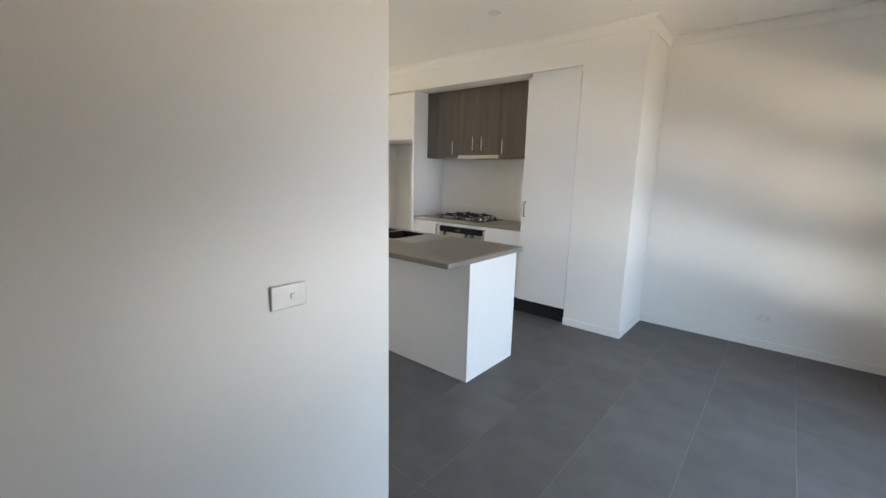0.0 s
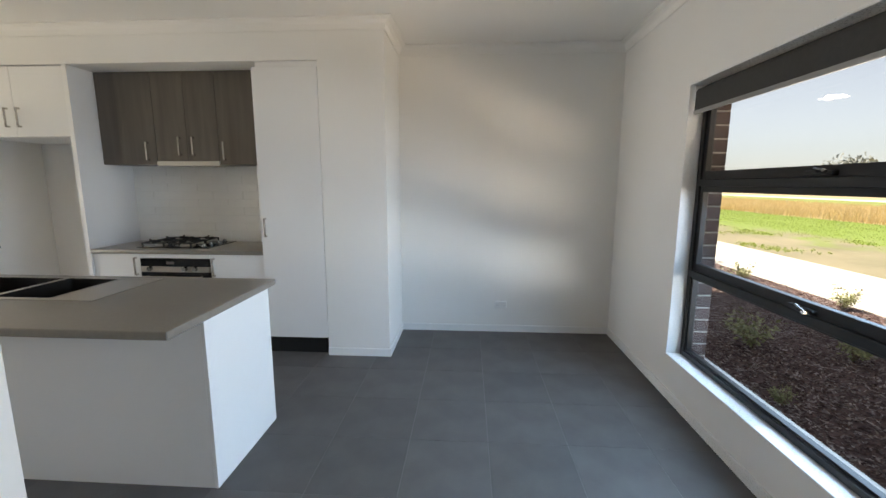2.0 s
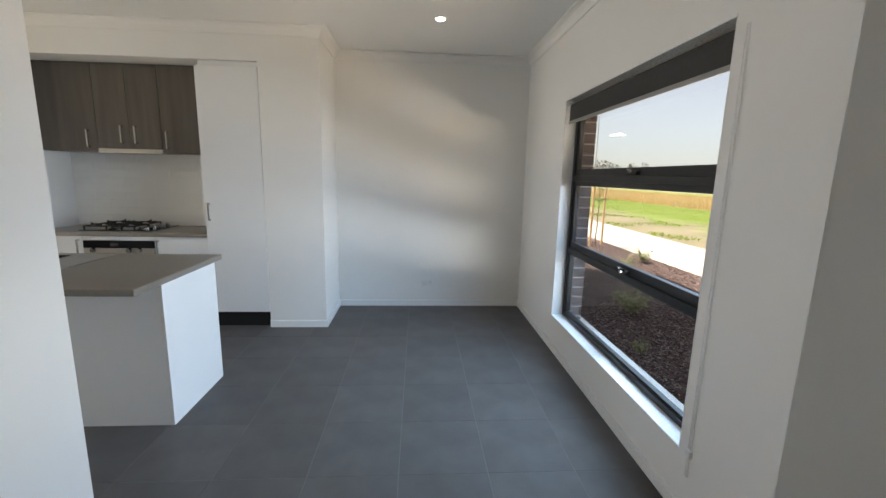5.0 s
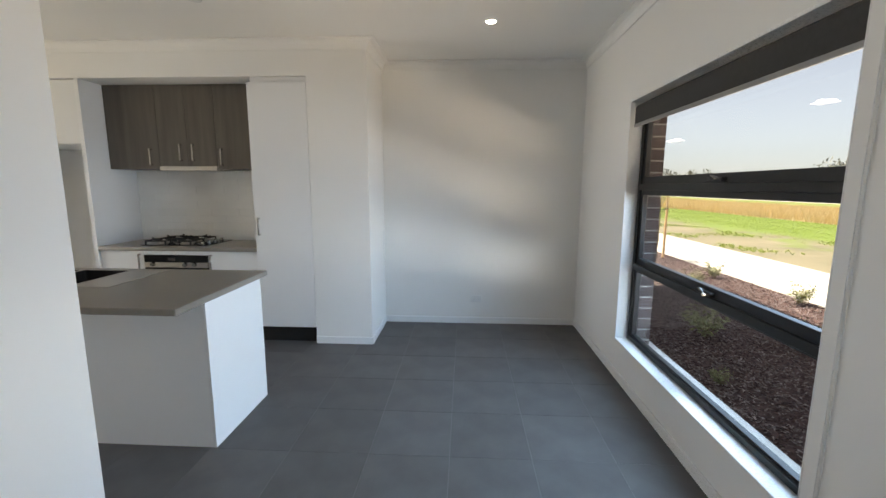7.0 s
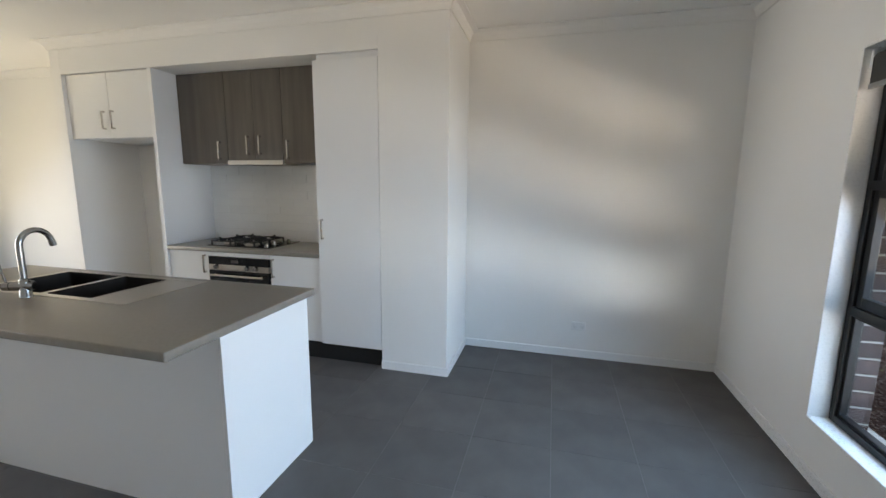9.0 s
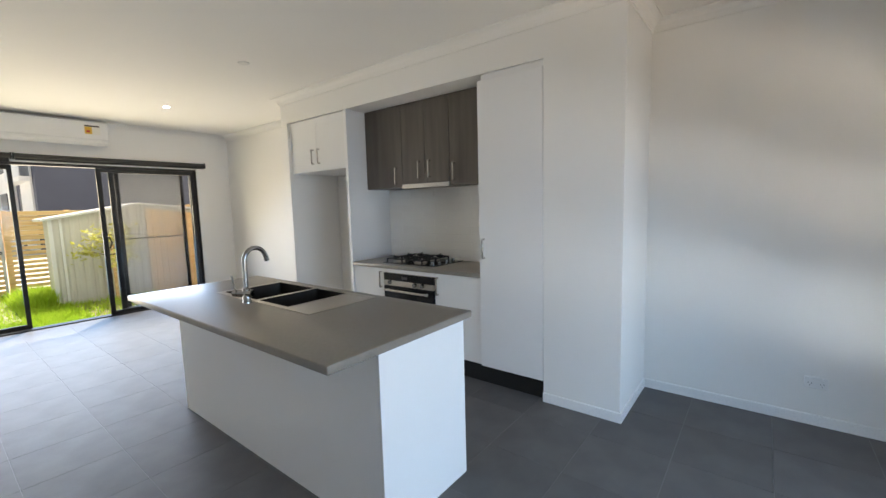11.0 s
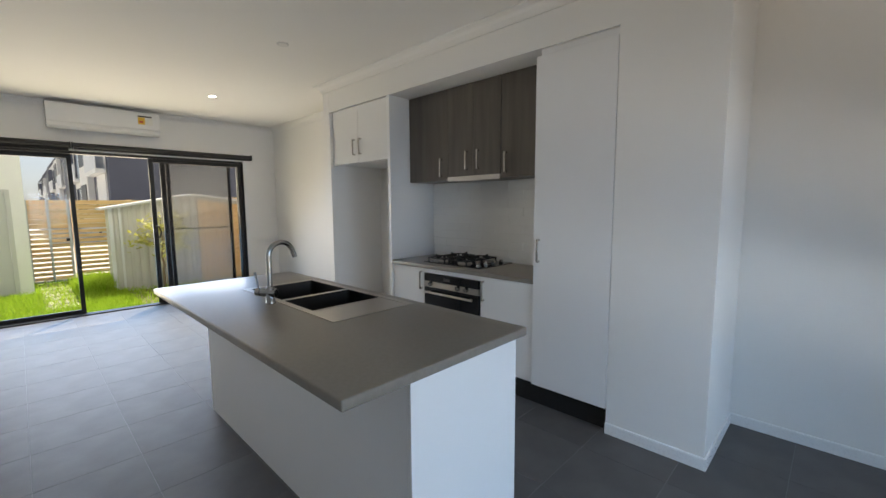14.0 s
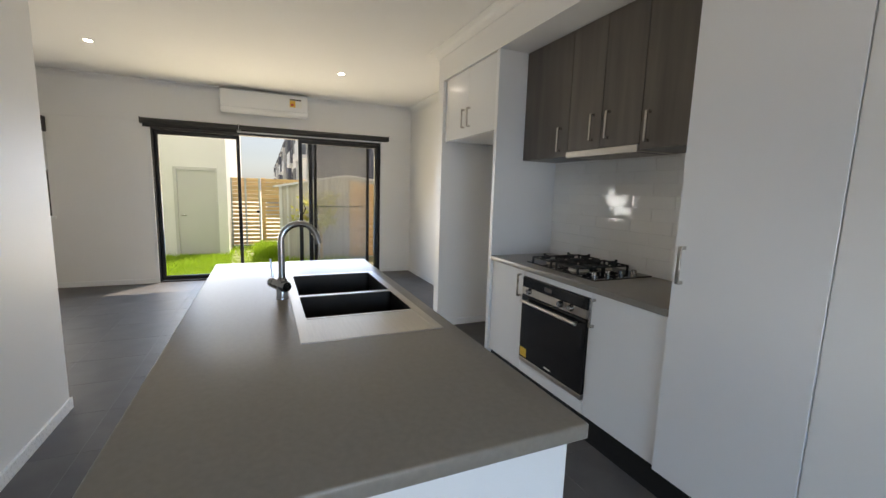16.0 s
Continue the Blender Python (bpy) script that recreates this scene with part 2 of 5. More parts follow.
def patchy(name, bare, grown, edge, wander):
    """Bare soil that breaks up raggedly into grass past a line along the verge."""
    m = material(name, bare[0], 0.9, second=bare[1], scale=0.7, bump=0.5, bump_scale=14)
    n, l = m.node_tree.nodes, m.node_tree.links
    b = n["Principled BSDF"]
    old = b.inputs["Base Color"].links[0].from_socket
    co, sep = n.new("ShaderNodeTexCoord"), n.new("ShaderNodeSeparateXYZ")
    l.new(co.outputs["Object"], sep.inputs[0])
    ns, mul, rng = n.new("ShaderNodeTexNoise"), n.new("ShaderNodeMath"), n.new("ShaderNodeMapRange")
    ns.inputs["Scale"].default_value, ns.inputs["Detail"].default_value = 0.9, 8.0
    l.new(co.outputs["Object"], ns.inputs["Vector"])
    mul.operation = "MULTIPLY_ADD"
    mul.inputs[1].default_value = wander
    l.new(ns.outputs["Fac"], mul.inputs[0])
    l.new(sep.outputs["X"], mul.inputs[2])
    rng.inputs["From Min"].default_value, rng.inputs["From Max"].default_value = edge + wander * 0.5 - 0.9, edge + wander * 0.5 + 0.9
    l.new(mul.outputs[0], rng.inputs["Value"])
    mx = n.new("ShaderNodeMix")
    mx.data_type = "RGBA"
    l.new(rng.outputs[0], mx.inputs["Factor"])
    l.new(old, mx.inputs["A"])
    mx.inputs["B"].default_value = (*grown, 1)
    l.new(mx.outputs["Result"], b.inputs["Base Color"])
    return m


M_VERGE = patchy("patchy_verge", ((0.150, 0.142, 0.082), (0.25, 0.22, 0.145)), (0.145, 0.21, 0.032), 11.2, 7.5)
vary_by_island(M_CHIP, (0.072, 0.039, 0.036), (0.42, 0.36, 0.35))
vary_by_island(M_BLADE, (0.26, 0.44, 0.018), (0.50, 0.64, 0.07))


def let_light_through(m, color, share):
    """Thin leaves glow a little when lit from behind."""
    n, l = m.node_tree.nodes, m.node_tree.links
    tl, mx = n.new("ShaderNodeBsdfTranslucent"), n.new("ShaderNodeMixShader")
    tl.inputs["Color"].default_value = (*color, 1)
    mx.inputs[0].default_value = share
    l.new(n["Principled BSDF"].outputs[0], mx.inputs[1])
    l.new(tl.outputs[0], mx.inputs[2])
    l.new(mx.outputs[0], n["Material Output"].inputs["Surface"])


let_light_through(M_BLADE, (0.45, 0.62, 0.06), 0.4)
let_light_through(M_TURF, (0.30, 0.40, 0.06), 0.5)
let_light_through(M_LEAF, (0.60, 0.58, 0.12), 0.4)
vary_by_island(M_DRY, (0.58, 0.45, 0.23), (0.78, 0.67, 0.42))
let_light_through(M_DRY, (0.60, 0.45, 0.20), 0.45)

# ---------------- mesh helpers ----------------


def add_box(bm, x0, x1, y0, y1, z0, z1, bevel=0.0, segs=1):
    r = bmesh.ops.create_cube(bm, size=1.0)
    vs = r["verts"]
    for v in vs:
        v.co = Vector(((x0 + x1) / 2 + v.co.x * (x1 - x0), (y0 + y1) / 2 + v.co.y * (y1 - y0), (z0 + z1) / 2 + v.co.z * (z1 - z0)))
    if bevel:
        es = {e for v in vs for e in v.link_edges}
        bmesh.ops.bevel(bm, geom=list(es), offset=bevel, segments=segs, profile=0.5, affect="EDGES")


def box(x0, x1, y0, y1, z0, z1, bevel=0.0, segs=1):
    bm = bmesh.new()
    add_box(bm, x0, x1, y0, y1, z0, z1, bevel, segs)
    return bm


def boxes(rows, bevel=0.0):
    bm = bmesh.new()
    for r in rows:
        add_box(bm, *r, bevel)
    return bm


def add_tube(bm, a, b, r0, r1=None, n=12, caps=True):
    a, b = Vector(a), Vector(b)
    r1 = r0 if r1 is None else r1
    turn = (b - a).to_track_quat("Z", "Y").to_matrix().to_4x4()
    bmesh.ops.create_cone(bm, cap_ends=caps, segments=n, radius1=r0, radius2=r1, depth=(b - a).length, matrix=Matrix.Translation((a + b) / 2) @ turn)


def tube(a, b, r0, r1=None, n=16):
    bm = bmesh.new()
    add_tube(bm, a, b, r0, r1, n)
    return bm


def sweep(points, r, n=10):
    """A round bar along a line of points."""
    bm = bmesh.new()
    pts = [Vector(p) for p in points]
    rings = []
    for i, p in enumerate(pts):
        d = (pts[min(i + 1, len(pts) - 1)] - pts[max(i - 1, 0)]).normalized()
        q = d.to_track_quat("Z", "Y").to_matrix()
        rings.append([bm.verts.new(p + q @ Vector((r * math.cos(2 * math.pi * k / n), r * math.sin(2 * math.pi * k / n), 0))) for k in range(n)])
    for a, b in zip(rings, rings[1:]):
        for k in range(n):
            bm.faces.new((a[k], a[(k + 1) % n], b[(k + 1) % n], b[k]))
    bm.faces.new(rings[0][::-1])
    bm.faces.new(rings[-1])
    bmesh.ops.recalc_face_normals(bm, faces=bm.faces)
    return bm


def lathe(profile, n=24, centre=(0, 0, 0)):
    """A turned shape from (radius, height) pairs."""
    bm = bmesh.new()
    c = Vector(centre)
    rings = [[bm.verts.new(c + Vector((r * math.cos(2 * math.pi * k / n), r * math.sin(2 * math.pi * k / n), z))) for k in range(n)] for r, z in profile]
    for a, b in zip(rings, rings[1:]):
        for k in range(n):
            bm.faces.new((a[k], a[(k + 1) % n], b[(k + 1) % n], b[k]))
    bm.faces.new(rings[0][::-1])
    bm.faces.new(rings[-1])
    bmesh.ops.recalc_face_normals(bm, faces=bm.faces)
    return bm


def prism(outline, axis, lo, hi):
    """A flat outline of two coordinates pushed along the third axis."""
    bm = bmesh.new()

    def put(p, d):
        return {"x": (d, p[0], p[1]), "y": (p[0], d, p[1]), "z": (p[0], p[1], d)}[axis]
    a = [bm.verts.new(put(p, lo)) for p in outline]
    b = [bm.verts.new(put(p, hi)) for p in outline]
    k = len(outline)
    for i in range(k):
        bm.faces.new((a[i], a[(i + 1) % k], b[(i + 1) % k], b[i]))
    bm.faces.new(a[::-1])
    bm.faces.new(b)
    bmesh.ops.recalc_face_normals(bm, faces=bm.faces)
    return bm


def to_mesh(name, bm, mat, smooth=False):
    me = bpy.data.meshes.new(name)
    bm.to_mesh(me)
    bm.free()
    me.materials.append(mat)
    if smooth:
        for p in me.polygons:
            p.use_smooth = True
        me.set_sharp_from_angle(angle=radians(38))
    return me


def part(name, bm, mat, parent=None, label="", smooth=False):
    ob = new(name, to_mesh(name, bm, mat, smooth))
    ob.parent = parent
    if label:
        ob["label"] = label
    return ob


def structure(name, bm, mat, label, category, smooth=False):
    return tagged(part(name, bm, mat, smooth=smooth), label, category, kind="structure")


def thing(name, label, category, group=""):
    return tagged(new(name), label, category, group)


def pane(bm, parent, name="pane"):
    ob = part(name, bm, M_GLASS, parent, "clear glass pane")
    ob.visible_shadow = False
    return ob


# ---------------- the shell of the house ----------------
CEIL = 2.70
XE, XW, YN, YF = 2.045, -6.55, 5.0, 4.33
WIN = (2.045, 3.838, 0.285, 2.09)
SLD = (1.36, 4.50, 0.0, 2.13)
WW = (-0.40, 0.285, 0.92, 2.13)

structure("wall_east", boxes([(XE, 2.17, 0.92, WIN[0], 0, CEIL), (XE, 2.17, WIN[1], YN, 0, CEIL), (XE, 2.17, WIN[0], WIN[1], 0, WIN[2]), (XE, 2.17, WIN[0], WIN[1], WIN[3], CEIL)]), M_WALL, "white painted plaster wall with a large window opening", "wall")
structure("wall_north", boxes([(0.0, 2.2, YN, 5.25, 0, CEIL), (-0.53, 0.0, YN, 5.25, 0, CEIL), (-2.60, -0.53, 4.908, 5.25, 0, CEIL), (XW - 0.2, -2.60, YN, 5.25, 0, CEIL)]), M_WALL, "white painted plaster wall in soft shade", "wall")
structure("wall_nib", box(-0.53, 0.0, YF, YN, 0, CEIL, 0.001), M_WALL, "white plaster nib wall beside the pantry", "wall")
structure("wall_fridge_end", box(-3.74, -3.625, YF, YN, 0, CEIL, 0.003), M_WALL, "narrow white plaster wall end beside the fridge space", "wall")
structure("bulkhead", boxes([(-3.625, -2.60, YF, 5.0, 2.412, CEIL), (-2.60, -0.53, YF, 4.908, 2.412, CEIL)]), M_WALL, "white plaster bulkhead above the kitchen cabinets", "bulkhead")
structure("wall_west", boxes([(XW - 0.2, XW, -1.6, WW[0], 0, CEIL), (XW - 0.2, XW, WW[1], SLD[0], 0, CEIL), (XW - 0.2, XW, SLD[1], YN, 0, CEIL), (XW - 0.2, XW, SLD[0], SLD[1], SLD[3], CEIL), (XW - 0.2, XW, WW[0], WW[1], 0, WW[2]), (XW - 0.2, XW, WW[0], WW[1], WW[3], CEIL), (XW, XW + 0.012, -1.6, YN, 2.17, CEIL)]), M_WALL, "white painted plaster wall with a wide sliding door opening", "wall")
structure("wall_hall_west", box(-0.2, -0.1, -1.6, 1.617, 0, CEIL, 0.003), M_WALL, "white painted hallway wall with a light switch", "wall")
structure("wall_living_return", boxes([(-2.91, -0.2, 1.485, 1.617, 0, CEIL), (-2.91, -2.81, -1.6, 1.485, 0, CEIL)]), M_WALL, "white painted wall facing the kitchen island", "wall")
structure("wall_hall_east", box(1.34, 2.17, -1.6, 0.92, 0, CEIL, 0.003), M_WALL, "white painted hallway wall end in shade", "wall")
structure("wall_south", box(XW - 0.2, 2.2, -1.75, -1.6, 0, CEIL), M_WALL, "plain white wall closing the rooms behind", "wall")
structure("ceiling", box(XW - 0.2, 2.31, -1.75, 5.25, CEIL, CEIL + 0.1), M_CEIL, "flat white painted plasterboard ceiling", "ceiling")
structure("upper_storey", boxes([(XW - 0.2, 2.31, -1.75, 9.0, CEIL + 0.1, 5.7), (XW - 0.2, 2.72, -1.9, 9.0, 5.7, 5.9)]), M_RENDER, "pale rendered upper storey closing the house above", "building storey")
structure("exterior_wall", boxes([(2.2, 2.31, -1.75, WIN[0] + 0.02, -0.15, CEIL + 0.1), (2.2, 2.31, WIN[1] - 0.004, 9.0, -0.15, CEIL + 0.1), (2.2, 2.31, WIN[0] + 0.02, WIN[1] - 0.004, -0.15, WIN[2] - 0.04), (2.2, 2.31, WIN[0] + 0.02, WIN[1] - 0.004, WIN[3], CEIL + 0.1)]), M_MORTAR, "mortar bed of the outer brick leaf", "wall")


def wall_profile(outline, profile, name, label, category, mat):
    """Runs a moulding (offset from the wall, height) along wall lines with mitred corners, one mesh a run."""
    k = len(outline)
    pts = [Vector(p) for p in outline]
    dirs = [(pts[(i + 1) % k] - pts[i]).normalized() for i in range(k)]
    norm = [Vector((-d.y, d.x)) for d in dirs]
    mitre = []
    for i in range(k):
        a, b = norm[i - 1], norm[i]
        s = a + b
        mitre.append(s / max(0.2, s.dot(a)))
    for i in range(k):
        if (pts[(i + 1) % k] - pts[i]).length < 0.02:
            continue
        bm = bmesh.new()
        ends = []
        for j in (i, (i + 1) % k):
            ends.append([bm.verts.new((*(pts[j] + mitre[j] * o), z)) for o, z in profile])
        n = len(profile)
        for q in range(n):
            bm.faces.new((ends[0][q], ends[0][(q + 1) % n], ends[1][(q + 1) % n], ends[1][q]))
        bm.faces.new(ends[0])
        bm.faces.new(ends[1][::-1])
        bmesh.ops.recalc_face_normals(bm, faces=bm.faces)
        structure(name, bm, mat, label, category)


ROOM = [(XE, 0.92), (XE, YN), (0, YN), (0, YF), (-3.74, YF), (-3.74, YN), (XW, YN), (XW, -1.6), (-2.91, -1.6), (-2.91, 1.617), (-0.1, 1.617), (-0.1, -1.6), (1.34, -1.6), (1.34, 0.92)]
COVE = [(0.0005, CEIL - 0.078), (0.010, CEIL - 0.078), (0.012, CEIL - 0.066), (0.022, CEIL - 0.040), (0.040, CEIL - 0.021), (0.066, CEIL - 0.012), (0.078, CEIL - 0.010), (0.078, CEIL - 0.0005), (0.0005, CEIL - 0.0005)]
wall_profile(ROOM, COVE, "cornice", "white coved plaster cornice", "cornice", M_CEIL)

SKIRT_RUNS = [
    [(XE, 0.92), (XE, YN)], [(XE, YN), (0, YN)], [(0, YN), (0, YF)], [(0, YF), (-0.53, YF)], [(-3.625, YF), (-3.74, YF)], [(-3.74, YF), (-3.74, YN)],
    [(-3.74, YN), (XW, YN)], [(XW, YN), (XW, SLD[1] + 0.01)], [(XW, SLD[0] - 0.01), (XW, -1.6)], [(-2.91, -1.6), (-2.91, 1.617)], [(-2.91, 1.617), (-0.1, 1.617)], [(-0.1, 1.617), (-0.1, -1.6)],
    [(1.34, -1.6), (1.34, 0.92)], [(1.34, 0.92), (XE, 0.92)], [(-2.64, YN), (-3.625, YN)], [(-3.625, YN), (-3.625, YF)]]
for a, b in SKIRT_RUNS:
    a, b = Vector(a), Vector(b)
    d = (b - a).normalized()
    n = Vector((-d.y, d.x))
    bm = bmesh.new()
    prof = [(0.0008, 0.0), (0.012, 0.0), (0.012, 0.060), (0.009, 0.067), (0.0008, 0.067)]
    ends = []
    for p in (a, b):
        ends.append([bm.verts.new((*(p + n * o), z + 0.0005)) for o, z in prof])
    for q in range(5):
        bm.faces.new((ends[0][q], ends[0][(q + 1) % 5], ends[1][(q + 1) % 5], ends[1][q]))
    bm.faces.new(ends[0])
    bm.faces.new(ends[1][::-1])
    bmesh.ops.recalc_face_normals(bm, faces=bm.faces)
    structure("baseboard", bm, M_TRIM, "low white painted timber skirting", "skirting")

# small corner blocks where the skirting turns an outside corner
for cx, cy in ((0.0, YF), (-3.74, YF), (-2.91, 1.617), (-0.1, 1.617), (1.34, 0.92)):
    sx = {0.0: 1, -3.74: -1, -2.91: -1, -0.1: 1, 1.34: -1}[cx]
    sy = 1 if cy in (1.617, 0.92) else -1
    structure("baseboard", box(min(cx, cx + sx * 0.0119), max(cx, cx + sx * 0.0119), min(cy, cy + sy * 0.0119), max(cy, cy + sy * 0.0119), 0.0005, 0.066), M_TRIM, "mitred skirting corner", "skirting")

floor = structure("floor", box(XW - 0.2, 2.2, -1.75, 5.25, -0.15, -0.0013), M_GROUT, "floor of large charcoal porcelain tiles with thin grey grout", "floor")

# ---------------- east window ----------------


def handle_bar(parent, p, length, axis, out, r=0.0048):
    """A square-ended D handle centred at p; out: the way it stands off the door."""
    p, out = Vector(p), Vector(out)
    ax = Vector({"x": (1, 0, 0), "y": (0, 1, 0), "z": (0, 0, 1)}[axis])
    side = ax.cross(out)
    bm = bmesh.new()

    def bar(c, la, lo, ls):
        h = ax * la / 2 + out * lo / 2 + side * ls / 2
        h = Vector([abs(v) for v in h])
        add_box(bm, c.x - h.x, c.x + h.x, c.y - h.y, c.y + h.y, c.z - h.z, c.z + h.z, 0.0015)
    bar(p + out * 0.029, length, 2 * r * 1.0, 2 * r * 1.55)
    for s in (-1, 1):
        bar(p + out * 0.013 + ax * s * (length / 2 - r), 2 * r * 1.5, 0.0252, 2 * r * 1.55)
    return part("handle", bm, M_HANDLE, parent, "satin nickel bar handle", smooth=True)


y0, y1, z0, z1 = WIN
win = tagged(new("window_1"), "tall black aluminium three-light awning window in white reveal", "window", kind="structure")
FX0, FX1 = 2.135, 2.195
part("window_sill", boxes([(XE - 0.004, FX0, y0, y1, z0 - 0.001, z0 + 0.018)], 0.003), M_TRIM, win, "white gloss reveal sill")
part("window_reveal", boxes([(XE - 0.001, FX0, y0, y0 + 0.008, z0 + 0.018, z1 - 0.014), (XE - 0.002, FX0, y1 - 0.014, y1, z0 + 0.018, z1 - 0.014), (XE - 0.002, FX0, y0, y1, z1 - 0.014, z1)], 0.002), M_TRIM, win, "white gloss timber reveal")
a0, a1, b0, b1 = y0 + 0.014, y1 - 0.014, z0 + 0.018, z1 - 0.014
part("window_frame", boxes([(FX0, FX1, a0, a0 + 0.035, b0, b1), (FX0, FX1, a1 - 0.035, a1, b0, b1), (FX0, FX1, a0 + 0.035, a1 - 0.035, b0, b0 + 0.035), (FX0, FX1, a0 + 0.035, a1 - 0.035, b1 - 0.035, b1)], 0.002), M_BLACK, win, "black powder-coated frame")
for tz in (0.880, 1.472):
    part("transom", box(FX0 - 0.006, FX1, a0 + 0.0352, a1 - 0.0352, tz - 0.022, tz + 0.022, 0.003), M_BLACK, win)
lights = ((b0 + 0.035, 0.858, False), (0.902, 1.450, True), (1.494, b1 - 0.035, True))
for lo, hi, sash in lights:
    s0, s1, w = a0 + 0.0355, a1 - 0.0355, 0.034 if sash else 0.014
    sx = 0.012
    hold = part("sash", boxes([(FX0 + sx, FX1 - 0.012, s0, s0 + w, lo, hi), (FX0 + sx, FX1 - 0.012, s1 - w, s1, lo, hi), (FX0 + sx, FX1 - 0.012, s0 + w, s1 - w, lo, lo + (0.050 if sash else w)), (FX0 + sx, FX1 - 0.012, s0 + w, s1 - w, hi - w, hi)], 0.002), M_BLACK, win)
    pane(box(FX0 + 0.026, FX0 + 0.030, s0 + w - 0.004, s1 - w + 0.004, lo + w - 0.004, hi - w + 0.004), win)
    if sash:
        cy = (s0 + s1) / 2 - 0.07
        wz = lo + 0.018
        part("winder", boxes([(FX0 - 0.016, FX0 + 0.013, cy - 0.07, cy + 0.07, wz - 0.012, wz + 0.010), (FX0 - 0.030, FX0 - 0.014, cy - 0.012, cy + 0.012, wz, wz + 0.020)], 0.004), M_BLACK, win, "black chain winder body")
        bm = bmesh.new()
        add_tube(bm, (FX0 - 0.030, cy, wz + 0.018), (FX0 - 0.045, cy - 0.075, wz + 0.004), 0.0055, 0.004)
        add_tube(bm, (FX0 - 0.045, cy - 0.075, wz + 0.004), (FX0 - 0.062, cy - 0.082, wz + 0.008), 0.007, 0.007)
        part("winder_handle", bm, M_CHROME, win, "chrome winder handle", smooth=True)
part("exterior_sill", prism([(2.198, z0 - 0.005), (2.36, z0 - 0.045), (2.36, z0 - 0.12), (2.198, z0 - 0.12)], "y", y0 + 0.02, y1 + 0.1), M_MORTAR, win, "sloping grey outer sill")

blind = thing("roller_blind", "charcoal fabric roller blind nearly rolled up in the window head", "blind")
part("roller_tube", tube((2.098, y0 + 0.03, 2.030), (2.098, y1 - 0.03, 2.030), 0.024), M_BLIND, blind, smooth=True)
part("fabric", prism([(2.072, 2.034), (2.0735, 2.034), (2.0735, 1.920), (2.072, 1.920)], "y", y0 + 0.032, y1 - 0.032), M_BLIND, blind, "charcoal blind fabric")
part("bottom_rail", box(2.066, 2.080, y0 + 0.032, y1 - 0.032, 1.896, 1.920, 0.004, 2), M_RAIL, blind, "grey aluminium bottom rail")
for by in (y0 + 0.015, y1 - 0.030):
    part("bracket", box(2.070, 2.128, by, by + 0.0148, 1.985, 2.068, 0.004), M_PLASTIC, blind, "white end bracket")

chain = thing("blind_chain", "thin beaded blind chain hanging beside the window", "chain")
for dx, dz in ((-0.008, 0), (-0.008, 1)):
    cy = 1.970 + dz * 0.014
    bm = tube((XE + dx, cy, 0.215), (XE + dx, cy, 2.03), 0.0020, n=6)
    part("strand", bm, M_TRIM, chain)
part("chain_end", sweep([(XE - 0.008, 1.970 + 0.007 * (1 - math.cos(a)), 0.215 - 0.007 * math.sin(a)) for a in [math.pi * i / 8 for i in range(9)]], 0.0028, 6), M_TRIM, chain)
part("chain_guide", box(XE - 0.016, XE, 1.962, 1.992, 0.30, 0.335, 0.003), M_PLASTIC, chain, "small clear safety guide")


def wall_plate(name, centre, normal, w, h, label, category, sockets=0):
    """A switch or power plate with raised rim and rocker or slots."""
    t = thing(name, label, category)
    c, n = Vector(centre), Vector(normal)
    u = Vector((0, 0, 1)).cross(n)

    def slab(a0, a1, c0, c1, d0, d1, bev=0.0):
        p, q = c + u * a0 + n * d0 + Vector((0, 0, c0)), c + u * a1 + n * d1 + Vector((0, 0, c1))
        return box(min(p.x, q.x), max(p.x, q.x), min(p.y, q.y), max(p.y, q.y), min(p.z, q.z), max(p.z, q.z), bev)
    part("plate", slab(-w / 2, w / 2, -h / 2, h / 2, 0.0, 0.009, 0.003), M_PLASTIC, t, "white plastic plate", smooth=True)
    if sockets:
        for s in (-1, 1):
            part("rocker", slab(s * w * 0.3 - 0.007, s * w * 0.3 + 0.007, 0.012, 0.026, 0.0088, 0.0125, 0.002), M_PLASTIC, t)
            for k, (da, dc) in enumerate(((-0.008, -0.004), (0.008, -0.004), (0.0, -0.018))):
                part("slot", slab(s * w * 0.25 + da - 0.0012, s * w * 0.25 + da + 0.0012, dc - 0.004, dc + 0.004, 0.0088, 0.0094), M_INK, t)
    else:
        part("rocker", slab(0.002, 0.016, -0.009, 0.009, 0.0088, 0.0135, 0.002), M_PLASTIC, t, "small white rocker")
    return t


wall_plate("light_switch", (-0.1, 1.205, 1.060), (1, 0, 0), 0.116, 0.074, "white plastic light switch on the hallway wall", "light switch")
wall_plate("power_outlet", (0.99, YN, 0.276), (0, -1, 0), 0.116, 0.072, "white double power outlet low on the wall", "power outlet", 2)
wall_plate("light_switch", (1.34, 0.725, 1.09), (-1, 0, 0), 0.116, 0.074, "white plastic light switch on the shaded hallway wall", "light switch")


def downlight(x, y, lit):
    t = thing("downlight", "round recessed ceiling downlight, lit" if lit else "round white recessed ceiling downlight, unlit", "downlight", "ceiling downlights")
    part("ring", lathe([(0.034, CEIL - 0.001), (0.036, CEIL - 0.006), (0.044, CEIL - 0.0065), (0.047, CEIL - 0.0005)], 28, (x, y, 0)), M_PLASTIC, t, smooth=True)
    part("diffuser", lathe([(0.001, CEIL - 0.0066), (0.033, CEIL - 0.0068), (0.0335, CEIL - 0.0072), (0.001, CEIL - 0.0074)], 28, (x, y, 0)), M_LAMP if lit else M_LAMPOFF, t, "glowing diffuser" if lit else "")


